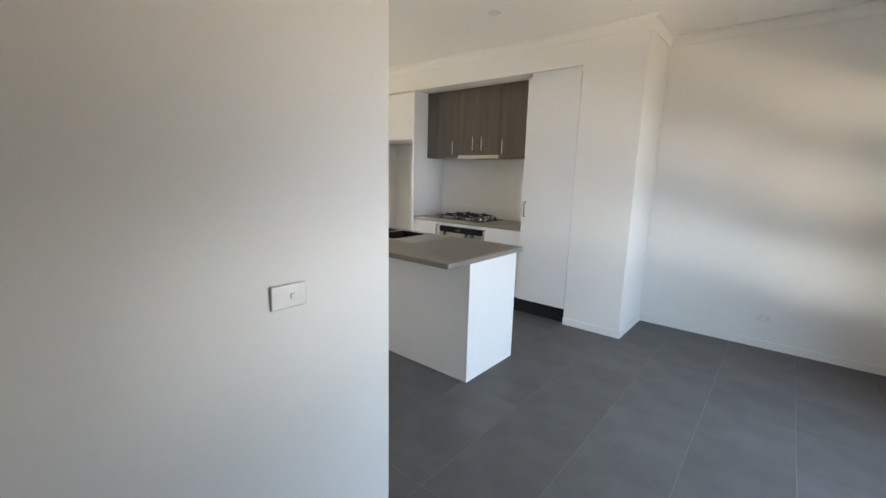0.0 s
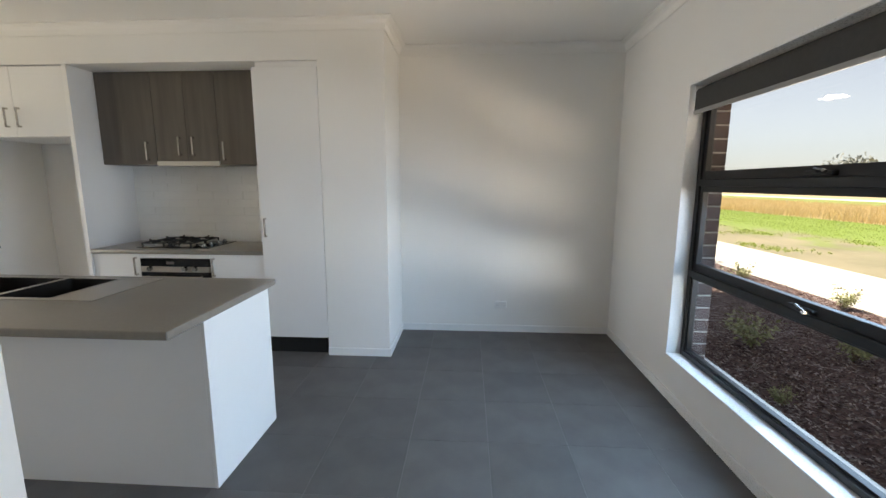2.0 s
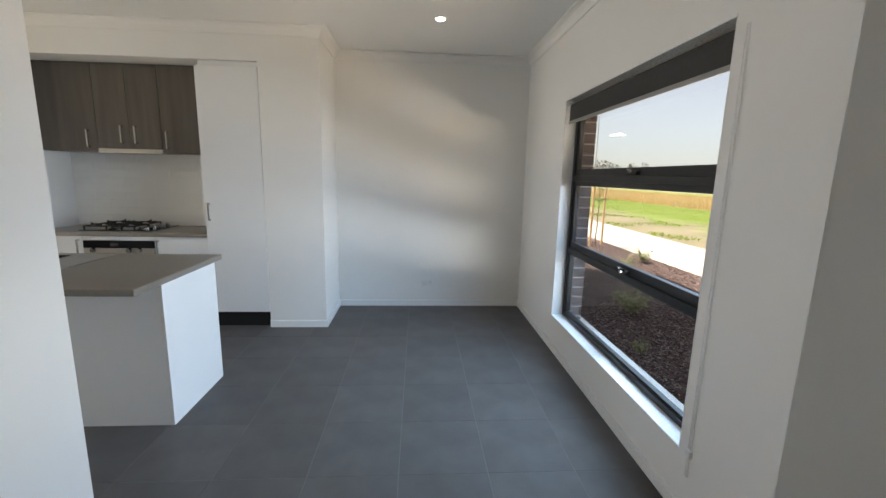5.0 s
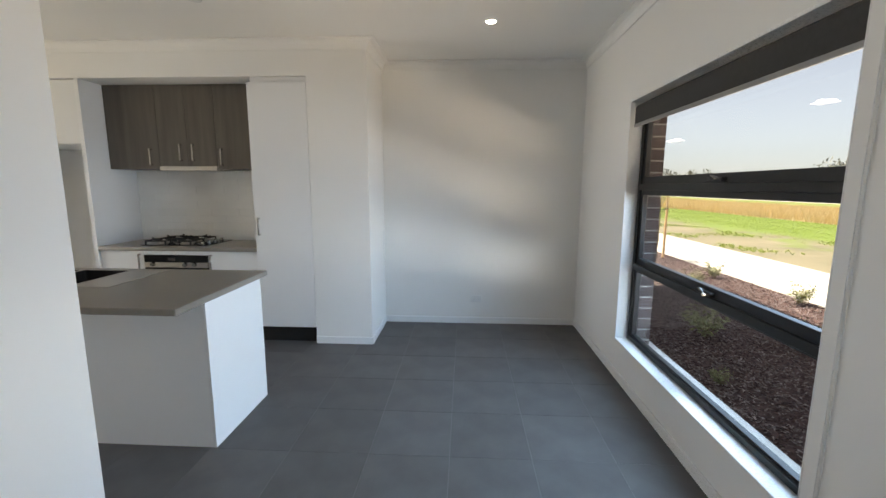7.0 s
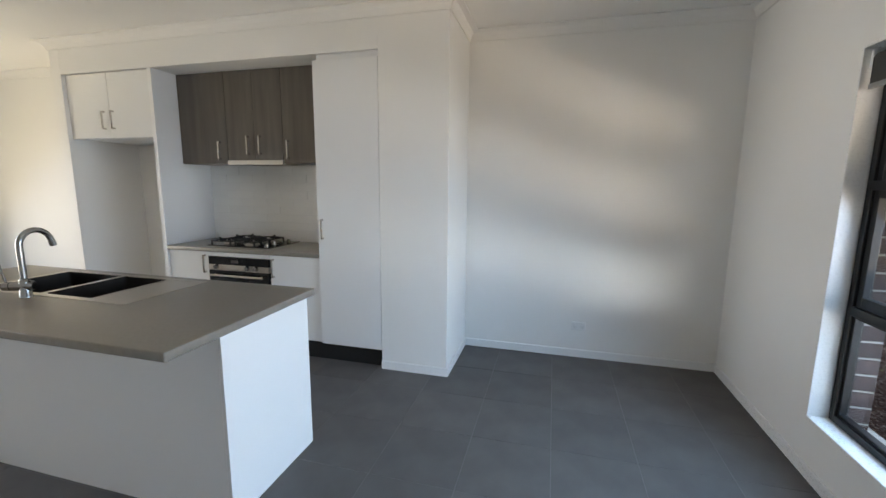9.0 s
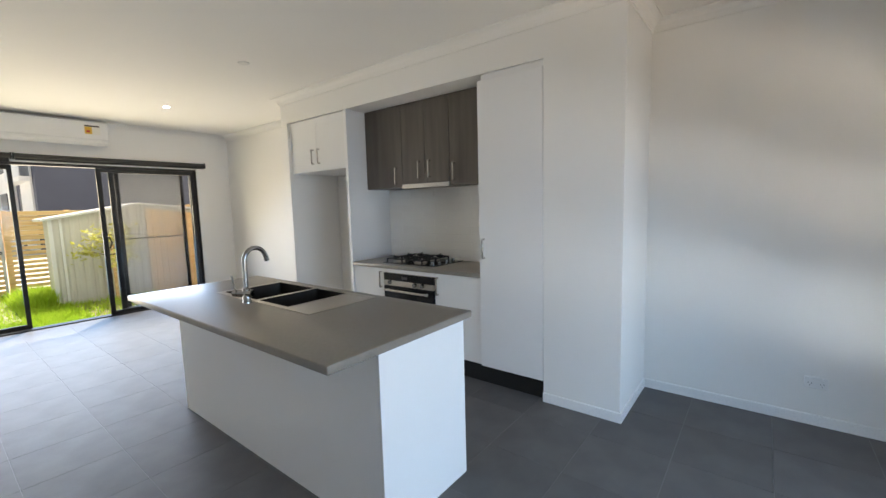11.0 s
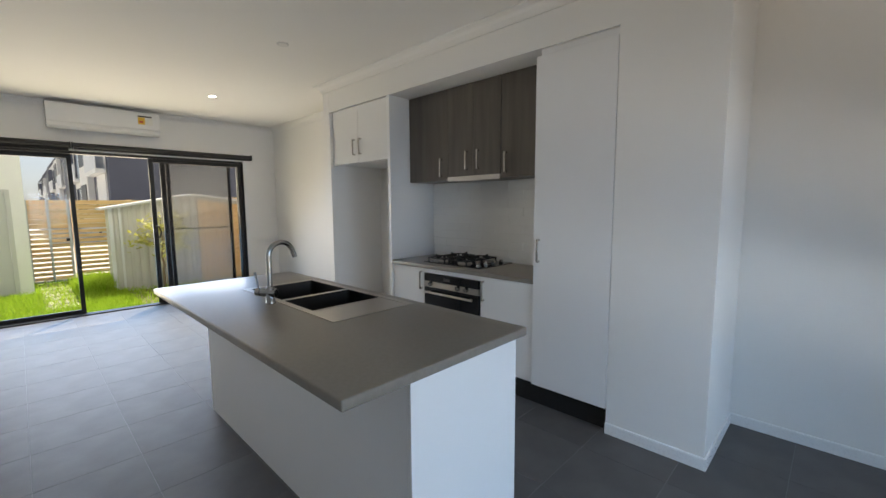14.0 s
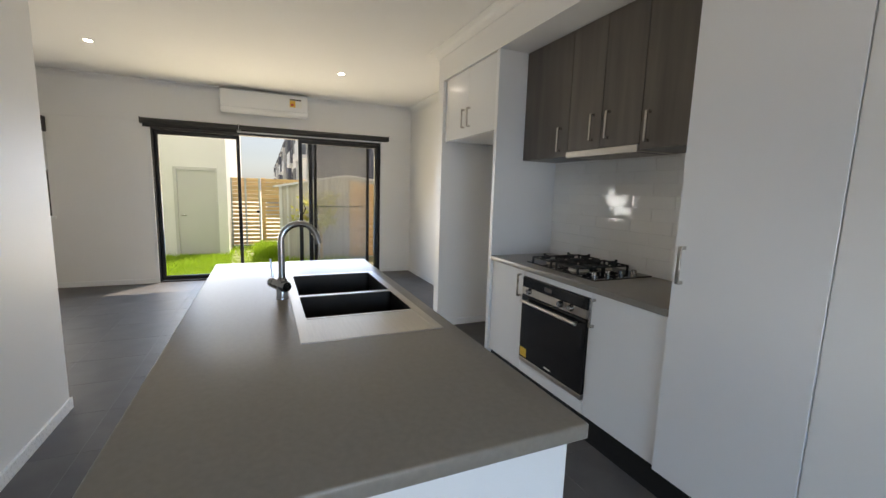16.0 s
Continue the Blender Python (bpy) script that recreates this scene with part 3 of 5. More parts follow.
for x, y, lit in ((1.035, 3.99, True), (-4.965, 3.60, True), (-5.015, 1.245, True), (-0.96, 3.535, False), (-2.87, 3.485, False)):
    downlight(x, y, lit)

# ---------------- kitchen ----------------
TOPZ, THK = 0.90, 0.036
# island
ix0, ix1, iy0, iy1 = -2.62, -0.535, 2.742, 3.345
island = thing("kitchen_island", "white laminate kitchen island base standing on dark tiles", "kitchen island")
part("back_panel", box(ix0, ix1 - 0.017, iy0, iy0 + 0.016, 0.0, TOPZ - THK - 0.0005, 0.001), M_PANEL, island, "white matt back panel")
part("end_panel", box(ix1 - 0.0165, ix1, iy0 - 0.001, iy1, 0.0, TOPZ - THK - 0.0005, 0.001), M_CAB, island, "white gloss end panel")
part("end_panel", box(ix0 - 0.0165, ix0 - 0.0005, iy0 - 0.001, iy1, 0.0, TOPZ - THK - 0.0005, 0.001), M_CAB, island, "white gloss end panel")
part("kickboard", box(ix0, ix1 - 0.018, iy1 - 0.07, iy1 - 0.055, 0.0, 0.148), M_KICK, island, "black kickboard")
part("base", box(ix0, ix1 - 0.018, iy0 + 0.017, iy1 - 0.02, 0.148, 0.164), M_PANEL, island)
n_door = 4
dw = (ix1 - 0.018 - ix0) / n_door
for i in range(n_door):
    d = part("door", box(ix0 + i * dw + 0.0015, ix0 + (i + 1) * dw - 0.0015, iy1 - 0.019, iy1 - 0.001, 0.152, TOPZ - THK - 0.004, 0.0015), M_CAB, island, "white gloss door")
    handle_bar(d, (ix0 + i * dw + (dw - 0.05 if i % 2 == 0 else 0.05), iy1 - 0.001, 0.75), 0.15, "z", (0, 1, 0))

tx0, tx1, ty0, ty1 = -2.67, -0.490, 2.458, 3.362
SX0, SX1, SY0, SY1 = -2.205, -1.150, 2.832, 3.308
cut = (SX0 + 0.012, SX1 - 0.012, SY0 + 0.012, SY1 - 0.012)


def rounded_top(bm, x0, x1, y0, y1, z0, z1, hole=None):
    """A slab with rolled long edges, with a cut-out where a hole is given."""
    r = 0.006
    xs = sorted({x0, x1} | ({hole[0], hole[1]} if hole else set()))
    ys = sorted({y0, y1} | ({hole[2], hole[3]} if hole else set()))
    grid = {}

    def vert(x, y, z):
        k = (round(x, 5), round(y, 5), round(z, 5))
        if k not in grid:
            grid[k] = bm.verts.new((x, y, z))
        return grid[k]
    for a, b in zip(xs, xs[1:]):
        for c, d in zip(ys, ys[1:]):
            if hole and a == hole[0] and c == hole[2]:
                for e0, e1 in (((a, c), (b, c)), ((b, c), (b, d)), ((b, d), (a, d)), ((a, d), (a, c))):
                    bm.faces.new((vert(*e0, z0), vert(*e1, z0), vert(*e1, z1), vert(*e0, z1)))
                continue
            bm.faces.new((vert(a, c, z1), vert(b, c, z1), vert(b, d, z1), vert(a, d, z1)))
            bm.faces.new((vert(a, d, z0), vert(b, d, z0), vert(b, c, z0), vert(a, c, z0)))
    for a, b in zip(xs, xs[1:]):
        for y in (y0, y1):
            bm.faces.new((vert(a, y, z0), vert(b, y, z0), vert(b, y, z1), vert(a, y, z1)))
    for c, d in zip(ys, ys[1:]):
        for x in (x0, x1):
            bm.faces.new((vert(x, c, z0), vert(x, d, z0), vert(x, d, z1), vert(x, c, z1)))
    bmesh.ops.recalc_face_normals(bm, faces=bm.faces)
    rim = [e for e in bm.edges if len(e.link_faces) == 2 and e.calc_face_angle(0) > 1 and all(not (hole and hole[0] - 1e-4 <= v.co.x <= hole[1] + 1e-4 and hole[2] - 1e-4 <= v.co.y <= hole[3] + 1e-4) for v in e.verts)]
    bmesh.ops.bevel(bm, geom=rim, offset=r, segments=3, profile=0.5, affect="EDGES")


bm = bmesh.new()
rounded_top(bm, tx0, tx1, ty0, ty1, TOPZ - THK, TOPZ, cut)
tagged(part("island_worktop", bm, M_TOP, smooth=True), "taupe laminate island worktop with rolled edges", "worktop")

# sink: rim with two openings, two bowls, drainer
sink = thing("kitchen_sink", "stainless steel double bowl sink with drainer set in the worktop", "sink")
BW = [(-2.168, -1.742, 2.868, 3.276), (-1.712, -1.400, 2.868, 3.276)]
RZ = TOPZ + 0.0035
part("rim", boxes([(SX0, SX1, SY0, 2.868, TOPZ - 0.0004, RZ), (SX0, SX1, 3.276, SY1, TOPZ - 0.0004, RZ), (SX0, -2.168, 2.868, 3.276, TOPZ - 0.0004, RZ), (-1.742, -1.712, 2.868, 3.276, TOPZ - 0.0004, RZ), (-1.400, -1.386, 2.868, 3.276, TOPZ - 0.0004, RZ), (SX1 - 0.014, SX1, 2.868, 3.276, TOPZ - 0.0004, RZ)]), M_STEEL, sink, "brushed steel rim")
part("drainer", box(-1.386, SX1 - 0.014, 2.868, 3.276, TOPZ - 0.0004, TOPZ + 0.0012), M_STEEL, sink, "plain brushed steel drainer")
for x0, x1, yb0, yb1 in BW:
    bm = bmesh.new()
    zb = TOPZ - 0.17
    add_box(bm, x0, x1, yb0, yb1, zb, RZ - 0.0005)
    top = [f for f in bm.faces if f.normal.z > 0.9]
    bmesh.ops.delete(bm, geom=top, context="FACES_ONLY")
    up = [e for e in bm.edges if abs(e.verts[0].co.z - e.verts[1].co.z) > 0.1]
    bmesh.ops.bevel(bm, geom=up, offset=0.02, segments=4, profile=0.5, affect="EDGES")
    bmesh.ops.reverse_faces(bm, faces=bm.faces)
    bowl = part("bowl", bm, M_SHADED_STEEL, sink, "deep steel bowl", smooth=True)
    part("drain", lathe([(0.001, zb + 0.001), (0.043, zb + 0.001), (0.045, zb + 0.004), (0.036, zb + 0.0045), (0.001, zb + 0.003)], 24, ((x0 + x1) / 2, (yb0 + yb1) / 2 + 0.05, 0)), M_CHROME, bowl, "chrome basket waste", smooth=True)

# mixer tap
tap = thing("mixer_tap", "chrome gooseneck kitchen mixer tap beside the sink", "tap")
TX, TY = -1.722, 2.800
part("base", lathe([(0.026, TOPZ + 0.0002), (0.026, TOPZ + 0.008), (0.0235, TOPZ + 0.012), (0.0235, TOPZ + 0.075), (0.020, TOPZ + 0.088), (0.012, TOPZ + 0.094)], 24, (TX, TY, 0)), M_CHROME, tap, smooth=True)
neck = [(TX, TY, TOPZ + 0.08 + 0.0152 * i) for i in range(12)]
cz = neck[-1][2]
R = 0.074
for i in range(1, 17):
    a = math.radians(i * 10.5)
    neck.append((TX - 0.16 * (R - R * math.cos(a)), TY + (R - R * math.cos(a)), cz + R * math.sin(a)))
part("spout", sweep(neck, 0.0138, 14), M_CHROME, tap, smooth=True)
bm = bmesh.new()
end, prev = Vector(neck[-1]), Vector(neck[-2])
add_tube(bm, end, end + (end - prev).normalized() * 0.03, 0.0152, 0.0152, 14)
part("aerator", bm, M_CHROME, tap, smooth=True)
ax = Vector((-0.88, -0.47, 0.0))
hub = Vector((TX, TY, TOPZ + 0.058))
bm = bmesh.new()
add_tube(bm, hub - ax * 0.034, hub + ax * 0.050, 0.0235, 0.0235, 22)
add_tube(bm, hub - ax * 0.039, hub - ax * 0.0341, 0.0195, 0.0235, 22)
add_tube(bm, hub + ax * 0.0505, hub + ax * 0.056, 0.0195, 0.0195, 22)
add_tube(bm, hub + ax * 0.0565, hub + ax * 0.086, 0.0225, 0.0205, 22)
part("cartridge", bm, M_CHROME, tap, "chrome barrel body", smooth=True)
part("lever", sweep([hub + ax * 0.074 + Vector((0, 0, 0.018)), hub + ax * 0.080 + Vector((0, 0, 0.050)), hub + ax * 0.092 + Vector((0, 0, 0.105))], 0.0052, 8), M_CHROME, tap, smooth=True)

# back bench: base cabinets, oven, worktop
KF = 4.352


def cabinet(name, label, x0, x1, z0, z1, yf, yb, doors, mat, handles, back=M_PANEL):
    """A carcass of panels with doors (x0, x1) and handles (x, z, axis) on its front at yf."""
    t = thing(name, label, "cabinet")
    th = 0.016
    part("carcass", boxes([(x0, x0 + th, yf + 0.02, yb, z0, z1), (x1 - th, x1, yf + 0.02, yb, z0, z1), (x0 + th, x1 - th, yf + 0.02, yb, z0, z0 + th), (x0 + th, x1 - th, yf + 0.02, yb, z1 - th, z1), (x0 + th, x1 - th, yb - 0.006, yb, z0 + th, z1 - th)]), back, t)
    for (d0, d1), hs in zip(doors, handles):
        d = part("door", box(d0 + 0.0015, d1 - 0.0015, yf, yf + 0.018, z0 + 0.0015, z1 - 0.0015, 0.0015), mat, t)
        for hx, hz, ax in hs:
            handle_bar(d, (hx, yf, hz), 0.155, ax, (0, -1, 0))
    return t


BZ0, BZ1 = 0.150, TOPZ - THK - 0.0008
cabinet("base_cabinet", "white gloss base cabinet with one door beside the oven", -2.600, -2.170, BZ0, BZ1, KF, 4.903, [(-2.600, -2.170)], M_CAB, [[(-2.205, 0.755, "z")]])
cabinet("base_cabinet", "white gloss base cabinet with one door beside the pantry", -1.545, -1.062, BZ0, BZ1, KF, 4.903, [(-1.545, -1.062)], M_CAB, [[(-1.510, 0.752, "z")]])
oven_cab = thing("oven_cabinet", "white housing panels round the built-in oven", "cabinet")
part("top_rail", box(-2.168, -1.547, KF, KF + 0.018, 0.826, BZ1, 0.001), M_CAB, oven_cab)
part("bottom_rail", box(-2.168, -1.547, KF, KF + 0.018, BZ0, 0.232, 0.001), M_CAB, oven_cab)
part("shelf", box(-2.168, -1.547, KF + 0.02, 4.93, BZ0, BZ0 + 0.016), M_PANEL, oven_cab)
kick = structure("kickboard", box(-2.600, -0.535, KF + 0.022, KF + 0.037, 0.0, 0.149), M_KICK, "black recessed kickboard under the cabinets", "kickboard")

oven = thing("built_in_oven", "black glass and stainless built-in electric oven", "oven")
ox0, ox1 = -2.164, -1.551
part("body", box(ox0 + 0.02, ox1 - 0.02, KF + 0.02, 4.90, 0.236, 0.822), M_BLACK, oven)
part("control_panel", box(ox0, ox1, KF - 0.012, KF + 0.0195, 0.755, 0.823, 0.002), M_OVENGLASS, oven, "black glass control panel")
part("steel_strip", box(ox0, ox1, KF - 0.015, KF + 0.0195, 0.707, 0.7545, 0.002), M_STEEL, oven, "stainless strip")
odoor = part("oven_door", box(ox0, ox1, KF - 0.014, KF + 0.0195, 0.262, 0.704, 0.003), M_OVENGLASS, oven, "black glass oven door")
part("lower_strip", box(ox0, ox1, KF - 0.014, KF + 0.0195, 0.234, 0.2605, 0.002), M_STEEL, oven, "stainless lower strip")
bm = bmesh.new()
add_tube(bm, (ox0 + 0.04, KF - 0.050, 0.668), (ox1 - 0.04, KF - 0.050, 0.668), 0.010, 0.010, 14)
for hx in (ox0 + 0.07, ox1 - 0.07):
    add_tube(bm, (hx, KF - 0.050, 0.668), (hx, KF - 0.0135, 0.668), 0.007, 0.007, 10)
part("oven_handle", bm, M_STEEL, odoor, "stainless bar handle", smooth=True)
for kx in (ox0 + 0.09, ox1 - 0.21, ox1 - 0.12):
    bm = bmesh.new()
    add_tube(bm, (kx, KF - 0.0125, 0.738), (kx, KF - 0.040, 0.738), 0.021, 0.018, 20)
    part("knob", bm, M_CHROME, oven, "chrome control knob", smooth=True)
part("clock", box(-1.93, -1.86, KF - 0.0132, KF - 0.0118, 0.775, 0.800), M_INK, oven)
part("energy_label", box(ox0 + 0.012, ox0 + 0.082, KF - 0.0152, KF - 0.0138, 0.275, 0.335), M_YELLOW, odoor, "yellow energy label")
part("maker_mark", box(-1.885, -1.825, KF - 0.0148, KF - 0.0138, 0.285, 0.294), M_LABEL, odoor, "small pale maker's bar")

bm = bmesh.new()
rounded_top(bm, -2.5990, -1.0625, KF - 0.022, 4.9075, TOPZ - THK, TOPZ)
tagged(part("bench_worktop", bm, M_TOP, smooth=True), "taupe laminate worktop along the back wall", "worktop")

# gas cooktop
hob = thing("gas_cooktop", "four-burner black gas cooktop with cast-iron trivets", "cooktop")
hx0, hx1, hy0, hy1 = -2.260, -1.605, 4.430, 4.880
HZ = TOPZ + 0.008
part("hob_plate", box(hx0, hx1, hy0, hy1, TOPZ, HZ, 0.003), M_OVENGLASS, hob, "black glass hob plate")
burners = [(-2.125, 4.553, 0.036), (-2.125, 4.762, 0.044), (-1.875, 4.762, 0.036), (-1.875, 4.553, 0.050)]
for bx, by, br in burners:
    b = part("burner", lathe([(br + 0.014, HZ), (br + 0.012, HZ + 0.006), (br + 0.002, HZ + 0.012), (br, HZ + 0.017)], 20, (bx, by, 0)), M_STEEL, hob, "steel burner ring", smooth=True)
    part("burner_cap", lathe([(br * 0.85, HZ + 0.0172), (br * 0.85, HZ + 0.023), (br * 0.70, HZ + 0.026)], 20, (bx, by, 0)), M_IRON, b, "black burner cap", smooth=True)
for bx, by, br in burners:
    gz = HZ + 0.040
    q = 0.104
    rows = [(bx - q, bx + q, by - q, by - q + 0.009, gz - 0.012, gz - 0.002), (bx - q, bx + q, by + q - 0.009, by + q, gz - 0.012, gz - 0.002),
            (bx - q, bx - q + 0.009, by - q, by + q, gz - 0.012, gz - 0.002), (bx + q - 0.009, bx + q, by - q, by + q, gz - 0.012, gz - 0.002)]
    for s1x, s1y in ((-1, -1), (-1, 1), (1, -1), (1, 1)):
        cx, cy = bx + s1x * (q - 0.006), by + s1y * (q - 0.006)
        rows.append((cx - 0.006, cx + 0.006, cy - 0.006, cy + 0.006, HZ, gz - 0.004))
    for s1 in (-1, 1):
        rows.append((bx + s1 * 0.070 - 0.036, bx + s1 * 0.070 + 0.036, by - 0.0045, by + 0.0045, gz - 0.008, gz + 0.008))
        rows.append((bx - 0.0045, bx + 0.0045, by + s1 * 0.070 - 0.036, by + s1 * 0.070 + 0.036, gz - 0.008, gz + 0.008))
        rows.append((bx + s1 * 0.100 - 0.008, bx + s1 * 0.100 + 0.008, by - 0.0055, by + 0.0055, gz + 0.004, gz + 0.016))
        rows.append((bx - 0.0055, bx + 0.0055, by + s1 * 0.100 - 0.008, by + s1 * 0.100 + 0.008, gz + 0.004, gz + 0.016))
    part("trivet", boxes(rows, 0.0015), M_IRON, hob, "black cast-iron trivet")
for i in range(4):
    part("hob_knob", lathe([(0.021, HZ), (0.021, HZ + 0.004), (0.016, HZ + 0.006), (0.015, HZ + 0.024), (0.012, HZ + 0.026)], 18, (-1.685, 4.500 + i * 0.105, 0)), M_CHROME, hob, "chrome control knob", smooth=True)

# tall panels, pantry, fridge cupboard, wall cupboards
tagged(part("tall_end_panel", box(-2.6400, -2.6005, YF + 0.004, 4.999, 0.0005, 2.4115, 0.001), M_PANEL), "white full-height panel between fridge space and bench", "panel")
pantry = thing("pantry_cupboard", "tall white laminate pantry cupboard with one door", "cupboard")
part("carcass", boxes([(-1.0605, -1.044, YF + 0.018, 4.907, 0.150, 2.361), (-0.552, -0.5355, YF + 0.018, 4.907, 0.150, 2.361), (-1.044, -0.552, YF + 0.018, 4.907, 2.345, 2.361), (-1.044, -0.552, YF + 0.018, 4.907, 0.150, 0.166)]), M_PANEL, pantry)
pd = part("door", box(-1.0605, -0.5335, YF - 0.003, YF + 0.0155, 0.152, 2.364, 0.0015), M_PANEL, pantry, "white matt pantry door")
handle_bar(pd, (-1.018, YF - 0.003, 1.103), 0.155, "z", (0, -1, 0))
part("scribe", box(-1.036, -0.531, YF + 0.017, YF + 0.0255, 2.3670, 2.4080), M_PANEL, pantry, "white filler strip above the door")
FRX0, FRX1 = -3.565, -2.6405
fridge_cabinet = cabinet("fridge_cabinet", "white gloss two-door cupboard above the empty fridge space", FRX0 + 0.02, FRX1 - 0.001, 1.845, 2.405, YF + 0.012, 4.99, [(FRX0 + 0.02, -3.112), (-3.112, FRX1 - 0.001)], M_CAB, [[(-3.172, 2.00, "z")], [(-3.066, 2.00, "z")]])
part("filler", box(-3.6245, FRX0 + 0.0195, YF + 0.034, YF + 0.050, 1.846, 2.4115), M_PANEL, fridge_cabinet, "white recessed filler strip")
DF = 4.575
DX = [-2.5990, -2.092, -1.806, -1.522, -1.062]
cabinet("wall_cabinet", "dark woodgrain wall cupboard with one door beside the tall panel", DX[0], DX[1] - 0.001, 1.627, 2.4105, DF, 4.903, [(DX[0], DX[1] - 0.001)], M_DARK, [[(DX[1] - 0.075, 1.742, "z")]], M_DARK)
cabinet("wall_cabinet", "dark woodgrain two-door wall cupboard above the rangehood", DX[1], DX[3], 1.657, 2.4105, DF, 4.903, [(DX[1], DX[2]), (DX[2], DX[3])], M_DARK, [[(DX[2] - 0.062, 1.784, "z")], [(DX[2] + 0.062, 1.784, "z")]], M_DARK)
cabinet("wall_cabinet", "dark woodgrain wall cupboard with one door beside the pantry", DX[3] + 0.001, DX[4], 1.627, 2.4105, DF, 4.903, [(DX[3] + 0.001, DX[4])], M_DARK, [[(DX[3] + 0.055, 1.742, "z")]], M_DARK)
hood = thing("rangehood", "slim stainless slide-out rangehood under the cupboards", "rangehood")
part("hood_body", box(DX[1] + 0.003, DX[3] - 0.003, DF + 0.02, 4.90, 1.622, 1.6565), M_STEEL, hood)
part("hood_front", box(DX[1] + 0.001, DX[3] - 0.001, DF - 0.010, DF + 0.0195, 1.616, 1.6555, 0.002), M_STEEL, hood, "brushed steel front rail")
# filter backing behind the slats, in the same shade-darkened steel
hood_filter = part("hood_filter", box(DX[1] + 0.04, DX[3] - 0.04, DF + 0.05, 4.86, 1.6206, 1.6219), M_SHADED_STEEL, hood, "grease filter panel")
slat_mesh = to_mesh("filter_slat", box(-0.005, 0.005, DF + 0.06, 4.85, 1.6180, 1.6205), M_STEEL)
for i in range(26):
    slat = new("filter_slat", slat_mesh)
    slat.parent = hood_filter
    slat.location.x = DX[1] + 0.055 + i * 0.018

# ---------------- living end: sliding door, blinds, air conditioner ----------------
sd = tagged(new("door_1"), "black aluminium sliding glass door, standing partly open", "sliding door", kind="structure")
sy0, sy1, sz1 = SLD[0], SLD[1], SLD[3]
DXW = XW - 0.145
part("door_frame", boxes([(DXW, XW - 0.02, sy0, sy0 + 0.024, 0.0, sz1), (DXW, XW - 0.02, sy1 - 0.024, sy1, 0.0, sz1), (DXW, XW - 0.02, sy0 + 0.024, sy1 - 0.024, sz1 - 0.045, sz1), (DXW, XW - 0.02, sy0 + 0.024, sy1 - 0.024, -0.01, 0.016)], 0.002), M_BLACK, sd, "black outer frame")
part("door_reveal", boxes([(XW - 0.0195, XW + 0.006, sy0 - 0.03, sy0 + 0.012, 0.0, sz1 + 0.012), (XW - 0.0195, XW + 0.006, sy1 - 0.012, sy1 + 0.03, 0.0, sz1 + 0.012), (XW - 0.0195, XW + 0.006, sy0 + 0.012, sy1 - 0.012, sz1 - 0.012, sz1 + 0.012)], 0.002), M_TRIM, sd, "white reveal trim")


def door_panel(name, ya, yb, xa, label, pull=None, w=0.045):
    t = part(name, boxes([(xa, xa + 0.035, ya, ya + w, 0.018, sz1 - 0.047), (xa, xa + 0.035, yb - w, yb, 0.018, sz1 - 0.047), (xa, xa + 0.035, ya + w, yb - w, 0.018, 0.072), (xa, xa + 0.035, ya + w, yb - w, sz1 - 0.10, sz1 - 0.047)], 0.002), M_BLACK, sd, label)
    g = part("pane", box(xa + 0.015, xa + 0.020, ya + w - 0.002, yb - w + 0.002, 0.070, sz1 - 0.098), M_GLASS, t, "clear glass pane")
    g.visible_shadow = False
    if pull:
        part("pull_handle", sweep([(xa + 0.035, pull, 0.965), (xa + 0.060, pull + 0.035, 0.975), (xa + 0.070, pull + 0.060, 1.05), (xa + 0.060, pull + 0.035, 1.125), (xa + 0.035, pull, 1.135)], 0.011, 10), M_BLACK, t, "black D pull handle", smooth=True)
    return t


door_panel("fixed_panel", sy0 + 0.025, 2.428, XW - 0.140, "fixed glazed panel")
door_panel("fixed_panel", 3.375, sy1 - 0.025, XW - 0.140, "fixed glazed panel", None, 0.062)
door_panel("sliding_panel", 3.225, 4.460, XW - 0.062, "sliding glazed panel, pushed open", 3.252, 0.055)
screen = part("fly_screen", boxes([(XW - 0.188, XW - 0.170, 3.455, 3.505, 0.018, sz1 - 0.047), (XW - 0.188, XW - 0.170, 4.292, 4.342, 0.018, sz1 - 0.047), (XW - 0.188, XW - 0.170, 3.505, 4.292, 0.018, 0.066), (XW - 0.188, XW - 0.170, 3.505, 4.292, sz1 - 0.095, sz1 - 0.047), (XW - 0.184, XW - 0.174, 3.505, 4.292, 1.072, 1.086)], 0.002), M_BLACK, sd, "black framed insect screen")
part("screen_mesh", box(XW - 0.1802, XW - 0.1790, 3.503, 4.294, 0.064, sz1 - 0.093), M_SCREEN, screen, "fine pale insect mesh")

for ya, yb, drop in ((1.275, 2.425, 0.030), (2.435, 4.605, 0.0)):
    bl = thing("roller_blind", "charcoal roller blind rolled up above the sliding door", "blind", "blinds over the sliding door")
    part("roller_tube", tube((XW + 0.052, ya + 0.012, 2.185), (XW + 0.052, yb - 0.012, 2.185), 0.030), M_BLIND, bl, smooth=True)
    part("bottom_rail", box(XW + 0.018, XW + 0.034, ya + 0.02, yb - 0.02, 2.135 - drop, 2.158 - drop, 0.004), M_BLACK, bl, "dark bottom rail")
    part("fabric", box(XW + 0.0235, XW + 0.0250, ya + 0.02, yb - 0.02, 2.158 - drop, 2.185), M_BLIND, bl)
    for by in (ya, yb - 0.012):
        part("bracket", box(XW, XW + 0.085, by, by + 0.0118, 2.140, 2.222, 0.003), M_BLACK, bl)

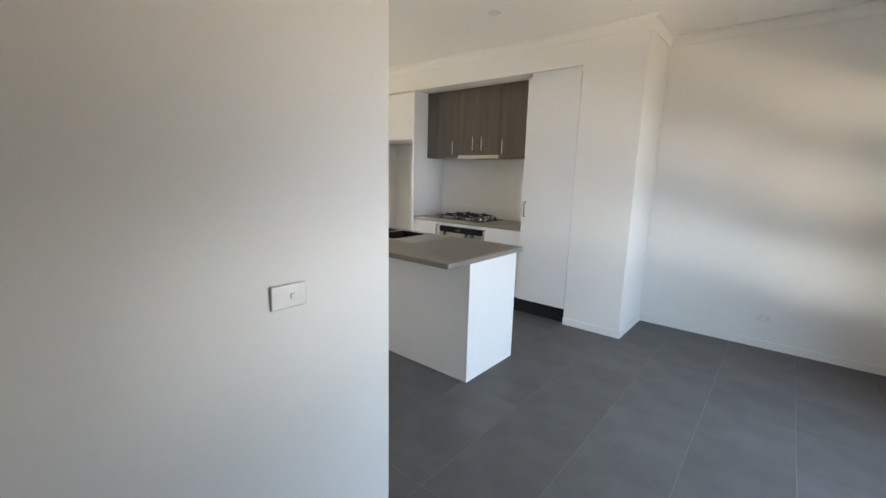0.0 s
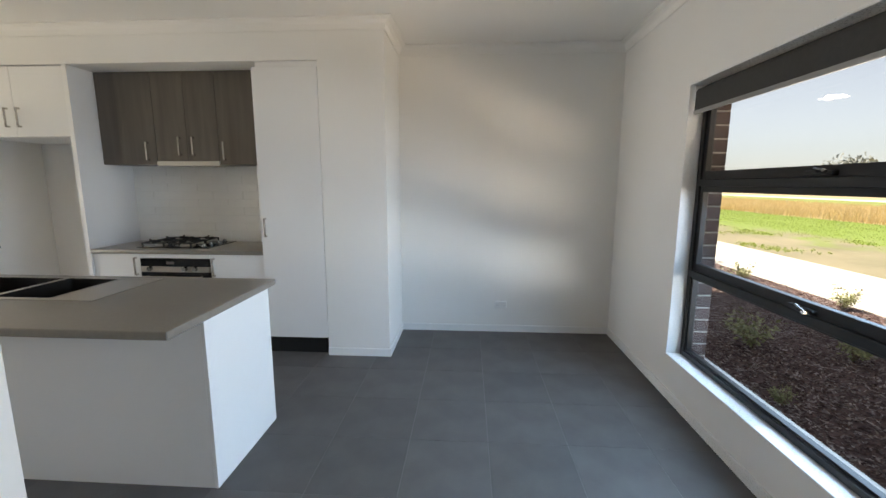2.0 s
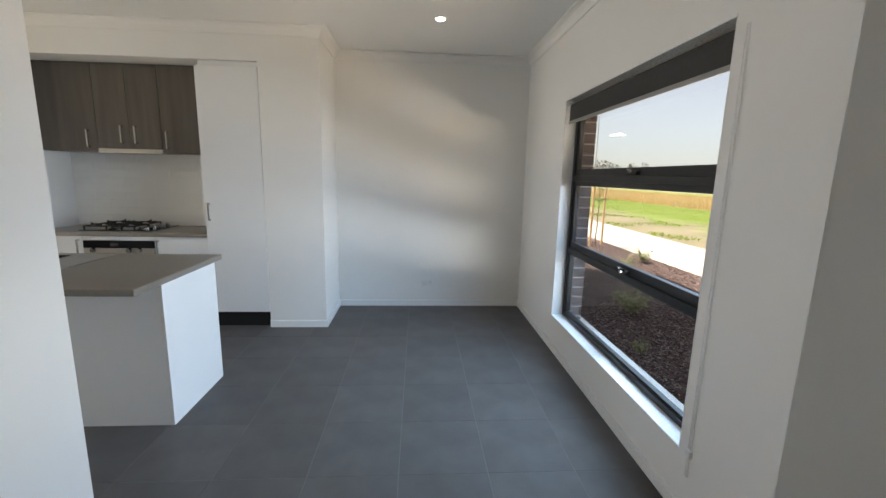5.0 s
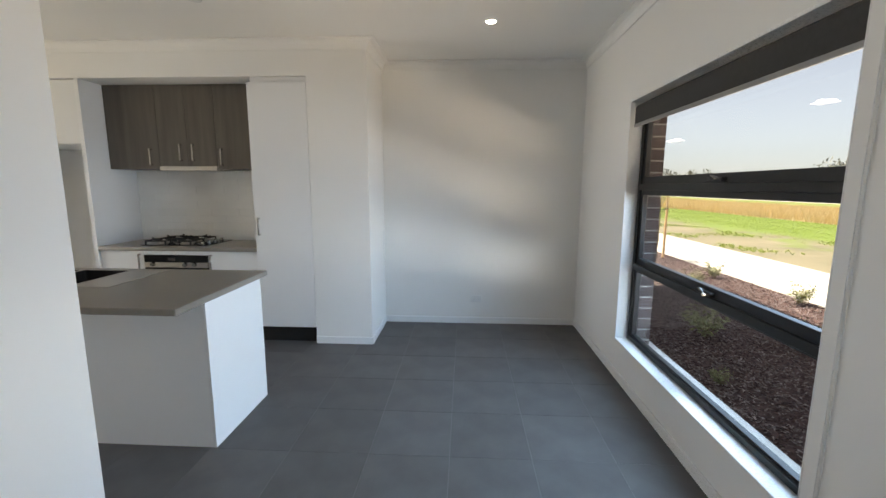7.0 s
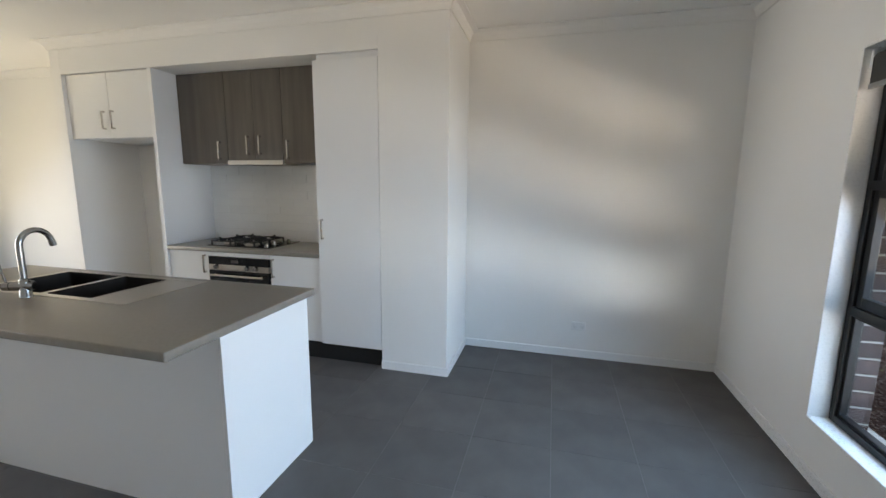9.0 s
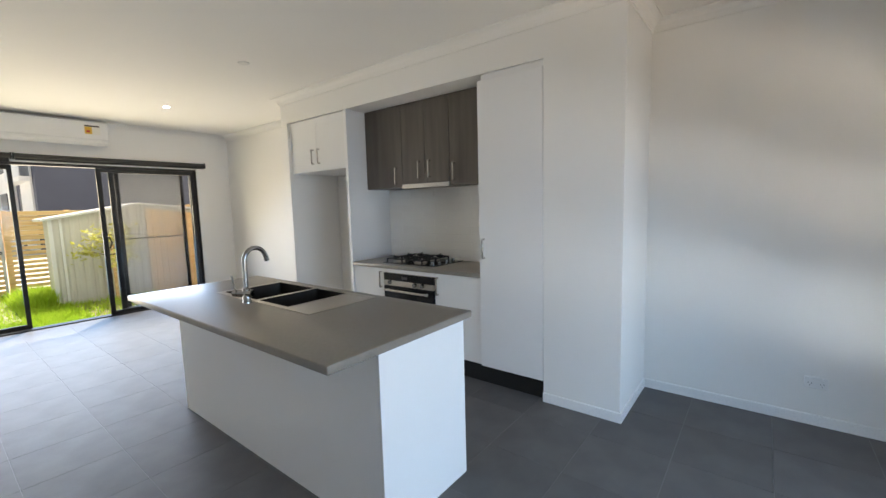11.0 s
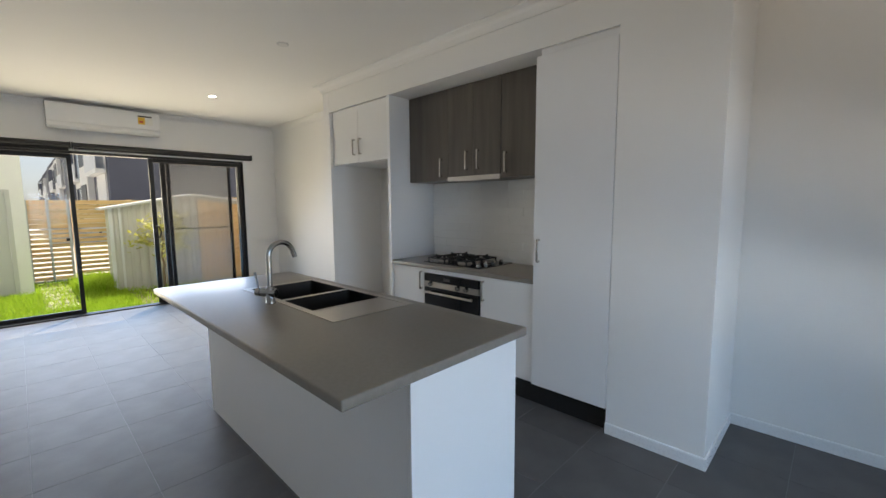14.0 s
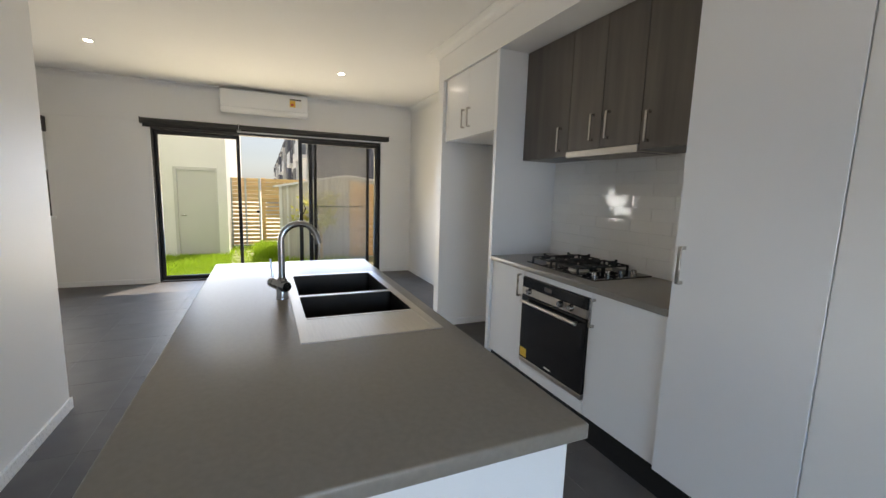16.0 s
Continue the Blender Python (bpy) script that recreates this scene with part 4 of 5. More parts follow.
ac = thing("air_conditioner", "white wall-mounted split-system air conditioner with energy label", "air conditioner")
ay0, ay1 = 2.222, 3.350
part("body", prism([(XW, 2.390), (XW + 0.13, 2.378), (XW + 0.195, 2.412), (XW + 0.215, 2.44), (XW + 0.212, 2.65), (XW + 0.175, 2.676), (XW, 2.678)], "y", ay0, ay1), M_PLASTIC, ac, smooth=True)
part("louvre", prism([(XW + 0.128, 2.372), (XW + 0.200, 2.404), (XW + 0.222, 2.434), (XW + 0.232, 2.428), (XW + 0.212, 2.392), (XW + 0.134, 2.362)], "y", ay0 + 0.004, ay1 - 0.004), M_PLASTIC, ac, "pale outlet louvre", smooth=True)
part("front_panel", box(XW + 0.212, XW + 0.222, ay0 + 0.004, ay1 - 0.004, 2.440, 2.656, 0.004, 2), M_PLASTIC, ac, "glossy front panel")
part("label_sheet", box(XW + 0.2215, XW + 0.2225, 3.101, 3.266, 2.495, 2.615), M_LABEL, ac, "energy rating sticker")
part("label_patch", box(XW + 0.2224, XW + 0.2232, 3.106, 3.181, 2.500, 2.590), M_YELLOW, ac, "yellow sticker field")
part("label_head", box(XW + 0.2224, XW + 0.2232, 3.106, 3.261, 2.594, 2.612), M_INK, ac, "dark sticker bar")
part("label_mark", box(XW + 0.2231, XW + 0.2236, 3.121, 3.161, 2.520, 2.545), M_RED, ac)

w2 = tagged(new("window_2"), "black framed living room window with grey blind half down", "window", kind="structure")
wy0, wy1, wz0, wz1 = WW
part("window_frame", boxes([(XW - 0.13, XW - 0.075, wy0, wy0 + 0.045, wz0, wz1), (XW - 0.13, XW - 0.075, wy1 - 0.045, wy1, wz0, wz1), (XW - 0.13, XW - 0.075, wy0 + 0.045, wy1 - 0.045, wz0, wz0 + 0.045), (XW - 0.13, XW - 0.075, wy0 + 0.045, wy1 - 0.045, wz1 - 0.045, wz1)], 0.002), M_BLACK, w2)
pane(box(XW - 0.105, XW - 0.10, wy0 + 0.043, wy1 - 0.043, wz0 + 0.043, wz1 - 0.043), w2)
part("window_sill", box(XW - 0.074, XW + 0.045, wy0 - 0.04, wy1 + 0.04, wz0 - 0.028, wz0 - 0.001, 0.004), M_TRIM, w2, "white window sill")
bl = thing("roller_blind", "pale grey roller blind drawn half down over the window", "blind")
part("roller_tube", box(XW + 0.002, XW + 0.07, wy0 - 0.03, wy1 + 0.03, 1.955, 2.14, 0.012, 2), M_BLIND, bl, "charcoal roll in its cassette")
part("fabric", box(XW + 0.018, XW + 0.0195, wy0 - 0.01, wy1 + 0.015, 1.50, 1.956), M_ACGREY, bl, "pale grey fabric")
part("bottom_rail", box(XW + 0.012, XW + 0.026, wy0 - 0.01, wy1 + 0.015, 1.478, 1.4995, 0.003), M_RAIL, bl)

# ---------------- back yard ----------------
GW = -0.13
structure("ground", box(-160, 160, -160, 160, -0.40, -0.20), M_FIELD, "rough grassy ground reaching the horizon", "ground")
# unseen pale slab, added to throw neutral light up at the townhouses
structure("lane", box(-120.0, -11.25, -20, 40, -0.22, -0.18), M_CONC, "pale unseen slab behind the yard, added to bounce light onto the townhouses", "lane")
structure("lawn", box(-11.2, XW - 0.21, -6.0, 6.0, -0.30, GW), M_LAWN, "bright green lawn bed behind the house", "lawn")


def blades(name, label, area, count, h0, h1, lean, mat, z, keep=None, width=0.006, seed=1):
    """Many bent grass blades as one mesh."""
    rnd = random.Random(seed)
    vs, fs = [], []
    x0, x1, y0, y1 = area
    for _ in range(count):
        x, y = rnd.uniform(x0, x1), rnd.uniform(y0, y1)
        if keep and not keep(x, y, rnd):
            continue
        h, a = rnd.uniform(h0, h1), rnd.uniform(0, 6.283)
        dx, dy = math.cos(a), math.sin(a)
        w = width * rnd.uniform(0.6, 1.3)
        b = rnd.uniform(0.2, 1.0) * lean * h
        c = rnd.uniform(0, 6.283)
        ox, oy = math.cos(c) * b, math.sin(c) * b
        i = len(vs)
        vs += [(x - dx * w, y - dy * w, z), (x + dx * w, y + dy * w, z), (x + dx * w * .7 + ox * .4, y + dy * w * .7 + oy * .4, z + h * .6), (x - dx * w * .7 + ox * .4, y - dy * w * .7 + oy * .4, z + h * .6), (x + ox, y + oy, z + h)]
        fs += [(i, i + 1, i + 2, i + 3), (i + 3, i + 2, i + 4)]
    me = bpy.data.meshes.new(name)
    me.from_pydata(vs, [], fs)
    me.materials.append(mat)
    ob = new(name, me)
    return tagged(ob, label, "grass", kind="stuff")


def off_path(x, y, rnd):
    if -9.6 > x and y < 2.02 or x < -8.85 and y > 3.0:
        return False
    if 2.05 < y < 2.5 and x < -7.9:
        return rnd.random() < 0.3
    return y < 3.15 or rnd.random() < 0.3


blades("lawn_grass", "lush bright green lawn blades", (-10.9, -6.8, -0.6, 4.4), 42000, 0.05, 0.13, 0.7, M_BLADE, GW, off_path, 0.006, 3)


def tuft(x, y, z):
    return (x + 9.4) ** 2 / 0.5 + (y - 2.82) ** 2 / 0.09 < 1


blades("lawn_grass", "long green grass tufts against the shed", (-10.2, -8.4, 2.5, 3.12), 6000, 0.18, 0.34, 0.6, M_BLADE, GW, lambda x, y, r: tuft(x, y, r), 0.007, 4)
for i in range(7):
    px = -8.15 - i * 0.40
    tagged(part("stepping_stone", box(px - 0.16, px + 0.16, 2.08, 2.48, GW - 0.02, GW + 0.022, 0.008), M_PAVER), "pale concrete stepping stone set in the lawn", "paver", "stepping stones to the gate")

garage = thing("garage", "white rendered garage with a pale grey side door", "garage")
GX = -9.85
gd0, gd1, gdz = 1.09, 1.765, 1.66
part("wall", boxes([(GX - 0.15, GX, -7.0, gd0 - 0.06, -0.2, 3.3), (GX - 0.15, GX, gd1 + 0.06, 2.0, -0.2, 3.3), (GX - 0.15, GX, gd0 - 0.06, gd1 + 0.06, gdz + 0.06, 3.3), (-16.5, GX - 0.15, 1.85, 2.0, -0.2, 3.3)]), M_RENDER, garage, "white rendered wall")
part("roof", box(-16.6, GX + 0.08, -7.1, 2.08, 3.3, 3.45), M_SHEDROOF, garage)
part("door_frame", boxes([(GX - 0.05, GX + 0.012, gd0 - 0.06, gd0, -0.13, gdz + 0.06), (GX - 0.05, GX + 0.012, gd1, gd1 + 0.06, -0.13, gdz + 0.06), (GX - 0.05, GX + 0.012, gd0, gd1, gdz, gdz + 0.06)], 0.003), M_GDOOR, garage)
gdoor = part("door", box(GX - 0.07, GX - 0.035, gd0 + 0.003, gd1 - 0.003, -0.11, gdz - 0.004, 0.003), M_GDOOR, garage, "pale grey flush door")
bm = bmesh.new()
add_tube(bm, (GX - 0.036, gd0 + 0.06, 0.72), (GX + 0.010, gd0 + 0.06, 0.72), 0.012)
add_tube(bm, (GX + 0.010, gd0 + 0.06, 0.72), (GX + 0.010, gd0 + 0.15, 0.72), 0.009)
part("door_handle", bm, M_HANDLE, gdoor, "satin lever handle", smooth=True)

FXW = -11.0
gate = thing("slatted_gate", "horizontal timber slat gate on a steel frame", "gate")
gy0, gy1, gz1 = 1.99, 2.64, 1.56
part("gate_frame", boxes([(FXW + 0.0205, FXW + 0.055, gy0, gy0 + 0.04, -0.08, gz1), (FXW + 0.0205, FXW + 0.055, gy1 - 0.04, gy1, -0.08, gz1), (FXW + 0.0205, FXW + 0.055, (gy0 + gy1) / 2 - 0.02, (gy0 + gy1) / 2 + 0.02, -0.08, gz1), (FXW + 0.0205, FXW + 0.055, gy0, gy1, -0.10, -0.065)], 0.003), M_POST, gate, "galvanised gate frame")
n_slat = 17
for i in range(n_slat):
    z = -0.06 + i * (gz1 + 0.06) / n_slat
    part("slat", box(FXW + 0.001, FXW + 0.020, gy0 + 0.004, gy1 - 0.004, z, z + (0.090 if i > 10 else 0.068), 0.002), M_FENCE, gate)
part("latch", box(FXW + 0.0555, FXW + 0.085, gy1 - 0.09, gy1 - 0.03, 0.72, 0.78, 0.004), M_BLACK, gate)
fence = thing("timber_fence", "horizontal treated pine slat fence across the yard", "fence")
for py in (2.665, 3.6, 4.6, 5.6):
    part("post", box(FXW - 0.11, FXW - 0.02, py, py + 0.09, -0.2, gz1 + 0.01, 0.004), M_FENCE, fence)
for i in range(n_slat):
    z = -0.08 + i * (gz1 + 0.08) / n_slat
    part("slat", box(FXW - 0.018, FXW + 0.002, 2.67, 6.2, z, z + (0.090 if i > 10 else 0.066), 0.002), M_FENCE, fence)
side = thing("paling_fence", "upright timber paling fence along the side boundary", "fence")
for rz in (0.15, 1.0):
    part("rail", box(-11.0, -6.9, 5.43, 5.48, rz, rz + 0.07, 0.003), M_FENCE, side)
for i in range(36):
    x = -10.95 + i * 0.113
    part("paling", box(x, x + 0.108, 5.482, 5.50, -0.2, 1.60 + 0.012 * ((i * 7) % 3), 0.001), M_FENCE, side)

shed = thing("garden_shed", "grey ribbed steel garden shed with timber boarding and pale gable roof", "shed")
SXF, s0, s1, sr = -8.9, 3.03, 5.30, 4.36
bm = bmesh.new()


def shed_top(y):
    return 1.38 + (1.62 - 1.38) * (y - s0) / (sr - s0) if y < sr else 1.62 - 0.12 * (y - sr) / (s1 - sr)


n_rib = 34
pts = []
for i in range(n_rib + 1):
    y = s0 + (s1 - s0) * i / n_rib
    pts.append((y, SXF + (0.012 if i % 2 else 0.0)))
    if i < n_rib:
        pts.append((y + 0.62 * (s1 - s0) / n_rib, SXF + (0.012 if i % 2 else 0.0)))
lo = [bm.verts.new((x, y, -0.13)) for y, x in pts]
hi = [bm.verts.new((x, y, shed_top(y))) for y, x in pts]
lo2 = [bm.verts.new((x - 0.03, y, -0.13)) for y, x in pts]
hi2 = [bm.verts.new((x - 0.03, y, shed_top(y))) for y, x in pts]
for i in range(len(pts) - 1):
    bm.faces.new((lo[i], lo[i + 1], hi[i + 1], hi[i]))
    bm.faces.new((lo2[i + 1], lo2[i], hi2[i], hi2[i + 1]))
    bm.faces.new((hi[i], hi[i + 1], hi2[i + 1], hi2[i]))
bmesh.ops.recalc_face_normals(bm, faces=bm.faces)
part("front_wall", bm, M_SHED, shed, "ribbed grey steel sheet")
for sa in (s0, s1 - 0.03):
    part("side_wall", box(-9.45, SXF - 0.031, sa, sa + 0.03, -0.13, 1.36 if sa < 4 else 1.49), M_SHED, shed)
part("corner_flashing", boxes([(SXF - 0.03, SXF + 0.022, s0 - 0.022, s0 + 0.03, -0.13, 1.375), (SXF + 0.013, SXF + 0.024, s0 + 0.12, s0 + 0.155, -0.13, 1.39)]), M_SHEDROOF, shed, "pale corner flashing")
for i in range(8):
    y = sr + 0.06 + i * 0.106
    part("door_board", box(SXF + 0.013, SXF + 0.030, y, y + 0.102, -0.10, shed_top(y + 0.1) - 0.06, 0.002), M_FENCE, shed, "pale timber board")
part("roof", prism([(s0 - 0.12, 1.355), (sr, 1.625), (s1 + 0.08, 1.495), (s1 + 0.08, 1.530), (sr, 1.665), (s0 - 0.12, 1.395)], "x", -9.52, SXF + 0.10), M_SHEDROOF, shed, "pale steel roof sheet")


def leaf_cloud(rnd, centres, count, spread, size):
    """Small folded leaves round a set of twig points, as one bmesh-free mesh."""
    vs, fs = [], []
    for _ in range(count):
        c = rnd.choice(centres)
        p = Vector(c) + Vector([rnd.gauss(0, spread) for _ in range(3)])
        d = Vector([rnd.uniform(-1, 1), rnd.uniform(-1, 1), rnd.uniform(-0.5, 0.8)]).normalized()
        s = d.cross(Vector((rnd.uniform(-1, 1), rnd.uniform(-1, 1), 1))).normalized()
        L = size * rnd.uniform(0.6, 1.3)
        i = len(vs)
        up = d.cross(s) * L * 0.12
        vs += [tuple(p), tuple(p + d * L * .5 + s * L * .24 + up), tuple(p + d * L), tuple(p + d * L * .5 - s * L * .24 + up)]
        fs += [(i, i + 1, i + 2), (i, i + 2, i + 3)]
    return vs, fs


def young_tree(name, label, base, height, spread, leaf_mat, leaves, leaf_size, seed, stakes=0, first=0.35, flat=0.3, limbs=9, stem=0.030, apart=(0.28, 0.2)):
    rnd = random.Random(seed)
    t = thing(name, label, "tree")
    b = Vector(base)
    bm = bmesh.new()
    pts = [b + Vector((rnd.gauss(0, 0.012), rnd.gauss(0, 0.012), height * i / 8)) for i in range(9)]
    for i in range(8):
        add_tube(bm, pts[i], pts[i + 1], stem * (1 - i / 9) * height / 1.7 + 0.004, stem * (1 - (i + 1) / 9) * height / 1.7 + 0.004, 8)
    part("trunk", bm, M_BARK, t, smooth=True)
    bm = bmesh.new()
    tips = [pts[-1], pts[-2]]
    for i in range(limbs):
        h = height * (first + (1 - first) * i / limbs)
        a = i * 2.4 + rnd.uniform(-0.4, 0.4)
        L = spread * (1.05 - 0.6 * i / limbs) * rnd.uniform(0.7, 1.15)
        s = b + Vector((0, 0, h))
        m = s + Vector((math.cos(a) * L * .5, math.sin(a) * L * .5, L * flat * .7))
        e = s + Vector((math.cos(a) * L, math.sin(a) * L, L * flat))
        add_tube(bm, s, m, 0.009, 0.006, 6)
        add_tube(bm, m, e, 0.006, 0.003, 6)
        tips += [m, (m + e) / 2, e, e]
    part("limbs", bm, M_BARK, t, smooth=True)
    vs, fs = leaf_cloud(rnd, tips, leaves, 0.075 * spread / 0.5, leaf_size)
    me = bpy.data.meshes.new("crown")
    me.from_pydata([tuple(v) for v in vs], [], fs)
    me.materials.append(leaf_mat)
    new("crown", me).parent = t
    if stakes:
        spots = ((-apart[0], -apart[1]), apart) if stakes == 2 else ((-0.02, 0.075),)
        for sx, sy in spots:
            part("stake", box(b.x + sx - 0.022, b.x + sx + 0.022, b.y + sy - 0.022, b.y + sy + 0.022, b.z - 0.1, b.z + (1.5 if stakes == 2 else 1.02), 0.004), M_FENCE, t, "timber tree stake")
        line = [(b.x - apart[0], b.y - apart[1], b.z + 1.15), (b.x, b.y, b.z + 1.12), (b.x + apart[0], b.y + apart[1], b.z + 1.15)] if stakes == 2 else [(b.x + 0.02, b.y + 0.10, b.z + 0.86), (b.x + 0.04, b.y, b.z + 0.85), (b.x - 0.01, b.y - 0.04, b.z + 0.85)]
        part("tie", sweep(line, 0.012, 6), M_BLACK, t, "black rubber tie")
    return t


young_tree("young_tree", "small staked tree with yellow-green leaves before the shed", (-8.62, 3.72, GW), 1.27, 0.60, M_LEAF, 620, 0.095, 11, 1, 0.52, 0.28, 7)
structure("garden_bed", box(-8.75, XW - 0.21, 3.18, 5.43, GW - 0.02, GW + 0.012), M_SAND, "bare soil strip beside the shed", "garden bed")

# terrace of townhouses beyond the fence, running away from the yard


def townhouse(label, x0, x1, h, wall_mat, bay_mat, y0=5.1, y1=15.0):
    t = thing("townhouse", label, "house", "townhouses beyond the fence")
    part("wall", box(x0, x1, y0, y1, -0.2, h), wall_mat, t)
    part("roof", box(x0 - 0.05, x1 + 0.12, y0 - 0.15, y1 + 0.1, h, h + 0.16), M_DARKCLAD, t, "flat dark roof edge")
    w = x1 - x0
    bay = part("bay", box(x0 + w * 0.08, x0 + w * 0.46, y0 - 0.3, y0 - 0.002, -0.2, h - 0.5), bay_mat, t, "projecting bay")
    for wz in (0.6, 3.4):
        b = part("window", box(x0 + w * 0.14, x0 + w * 0.40, y0 - 0.34, y0 - 0.302, wz + 0.4, wz + 2.1), M_BLACK, bay, "dark framed window")
        b = part("window", box(x0 + w * 0.56, x0 + w * 0.92, y0 - 0.05, y0 - 0.002, wz - 0.1, wz + 2.1), M_BLACK, t, "dark framed balcony door")
        part("pane", box(x0 + w * 0.58, x0 + w * 0.90, y0 - 0.06, y0 - 0.0505, wz, wz + 2.0), M_FARGLASS, b)
        k = part("balcony", box(x0 + w * 0.52, x0 + w * 0.96, y0 - 0.45, y0 - 0.052, wz - 0.35, wz - 0.15), M_RENDER, t, "pale balcony slab")
        part("balustrade", box(x0 + w * 0.52, x0 + w * 0.96, y0 - 0.45, y0 - 0.41, wz - 0.15, wz + 0.8), M_SHEDROOF, k, "pale glass balustrade")
    return t


TERRACE = [(-25.0, 6.9, M_DARKCLAD, M_RENDER, "charcoal-clad end townhouse with pale balconies"), (-35.0, 6.6, M_RENDER, M_DARKCLAD, "white townhouse with charcoal bay and balconies"), (-46.0, 6.4, M_DARKCLAD, M_RENDER, "charcoal townhouse with white bay and balconies"),
           (-58.0, 6.2, M_RENDER, M_DARKCLAD, "white townhouse with charcoal bay and balconies"), (-72.0, 6.0, M_DARKCLAD, M_RENDER, "charcoal townhouse with white bay and balconies"), (-88.0, 5.8, M_RENDER, M_DARKCLAD, "pale townhouse at the far end of the row")]
ends = [t[0] for t in TERRACE[1:]] + [-104.0]
for (xe, h, wm, bmat, lab), x0 in zip(TERRACE, ends):
    townhouse(lab, x0 + 0.02, xe, h, wm, bmat)
part_front = bpy.data.objects["townhouse"]
part("front_strip", box(-28.6, -25.6, 5.02, 5.0985, -0.2, 6.9), M_RENDER, part_front, "white rendered strip")

# ---------------- front garden, street and field ----------------
GE = -0.16
bed = structure("mulch_bed", box(2.315, 5.8, -8, 30, -0.30, GE), M_MULCH, "dark red-brown bark mulch bed along the house", "garden bed")
structure("footpath", box(5.8, 7.85, -30, 60, -0.30, GE + 0.01), M_CONC, "pale concrete path along the front garden", "path")
structure("verge", box(7.85, 17.5, -40, 80, -0.30, GE - 0.01), M_VERGE, "sandy bare verge breaking up into patchy green grass", "verge")
structure("far_verge", box(26.0, 39.9, -150, 150, -0.27, -0.19), M_GREEN, "green strip beyond the dry grass", "verge")
structure("road", box(40.0, 43.5, -150, 150, -0.25, -0.17), M_CONC, "pale road across the field", "road")

rnd = random.Random(21)
vs, fs = [], []
for _ in range(60000):
    x, y = 2.4 + 3.38 * rnd.random() ** 1.3, rnd.uniform(1.4, 11.0)
    a, L, W = rnd.uniform(0, 6.283), rnd.uniform(0.007, 0.021), rnd.uniform(0.0045, 0.010)
    tz = rnd.uniform(-0.5, 0.5)
    d = Vector((math.cos(a), math.sin(a), tz)).normalized()
    s = d.cross(Vector((rnd.uniform(-.5, .5), rnd.uniform(-.5, .5), 1))).normalized()
    u = d.cross(s) * 0.004
    p = Vector((x, y, GE + rnd.uniform(0.002, 0.022)))
    i = len(vs)
    vs += [tuple(p - d * L - s * W), tuple(p + d * L - s * W * .6), tuple(p + d * L + s * W * .6), tuple(p - d * L + s * W), tuple(p + u)]
    fs += [(i, i + 1, i + 4), (i + 1, i + 2, i + 4), (i + 2, i + 3, i + 4), (i + 3, i, i + 4)]
me = bpy.data.meshes.new("bark_chips")
me.from_pydata(vs, [], fs)
me.materials.append(M_CHIP)
tagged(new("bark_chips", me), "loose red-brown bark chips on the garden bed", "mulch", kind="stuff")


def shrub(x, y, size, seed):
    r = random.Random(seed)
    t = thing("shrub", "small pale green garden shrub growing in the bark mulch", "shrub", "shrubs in the mulch bed")
    bm = bmesh.new()
    tips = []
    for i in range(14):
        a, L = r.uniform(0, 6.283), size * r.uniform(0.5, 1.0)
        e = Vector((x + math.cos(a) * L * .6, y + math.sin(a) * L * .6, GE + L * r.uniform(0.7, 1.1)))
        m = Vector((x + math.cos(a) * L * .25, y + math.sin(a) * L * .25, GE + L * 0.5))
        add_tube(bm, (x, y, GE - 0.01), m, 0.004, 0.003, 5)
        add_tube(bm, m, e, 0.003, 0.002, 5)
        tips += [m, (m + e) / 2, e]
    part("stems", bm, M_BARK, t)
    v2, f2 = leaf_cloud(r, tips, 420, size * 0.09, size * 0.14)
    me = bpy.data.meshes.new("leaves")
    me.from_pydata(v2, [], f2)
    me.materials.append(M_SHRUB)
    new("leaves", me).parent = t


for i, (x, y, s) in enumerate(((3.5, 5.10, 0.36), (4.25, 4.85, 0.28), (5.58, 6.55, 0.30), (3.0, 4.0, 0.14), (5.4, 8.2, 0.3), (4.6, 7.4, 0.3))):
    shrub(x, y, s, 40 + i)

young_tree("street_tree", "young street tree tied between two timber stakes", (5.30, 10.27, GE), 1.75, 0.26, M_SHRUB, 240, 0.055, 31, 2, 0.55, 0.9, 7, 0.014, (0.20, 0.12))

blades("dry_field_grass", "tall dry orange-brown field grass", (16.4, 26.5, -12, 66), 120000, 0.18, 0.60, 0.6, M_DRY, -0.21, lambda x, y, r: y > x * 0.2 - 8 and r.random() < 0.04 + 0.5 * (x - 16.9 + 1.8 * noise.noise(Vector((x * 0.4, y * 0.25, 8.0)))), 0.013, 6)
blades("verge_grass", "short rough green grass on the verge", (11.0, 17.6, -2, 46), 60000, 0.008, 0.028, 1.6, M_TURF, GE - 0.01, lambda x, y, r: r.random() < 0.03 + 1.1 * max(0.0, noise.noise(Vector((x * 0.5, y * 0.35, 3.0))) + (x - 10.8) * 0.28), 0.012, 7)


blades("verge_weeds", "low weedy clumps on the sandy verge", (7.95, 12.2, -2, 30), 26000, 0.02, 0.07, 1.5, M_TURF, GE - 0.01, lambda x, y, r: r.random() < 3.5 * (noise.noise(Vector((x * 0.9, y * 0.55, 11.0))) - 0.16), 0.016, 9)


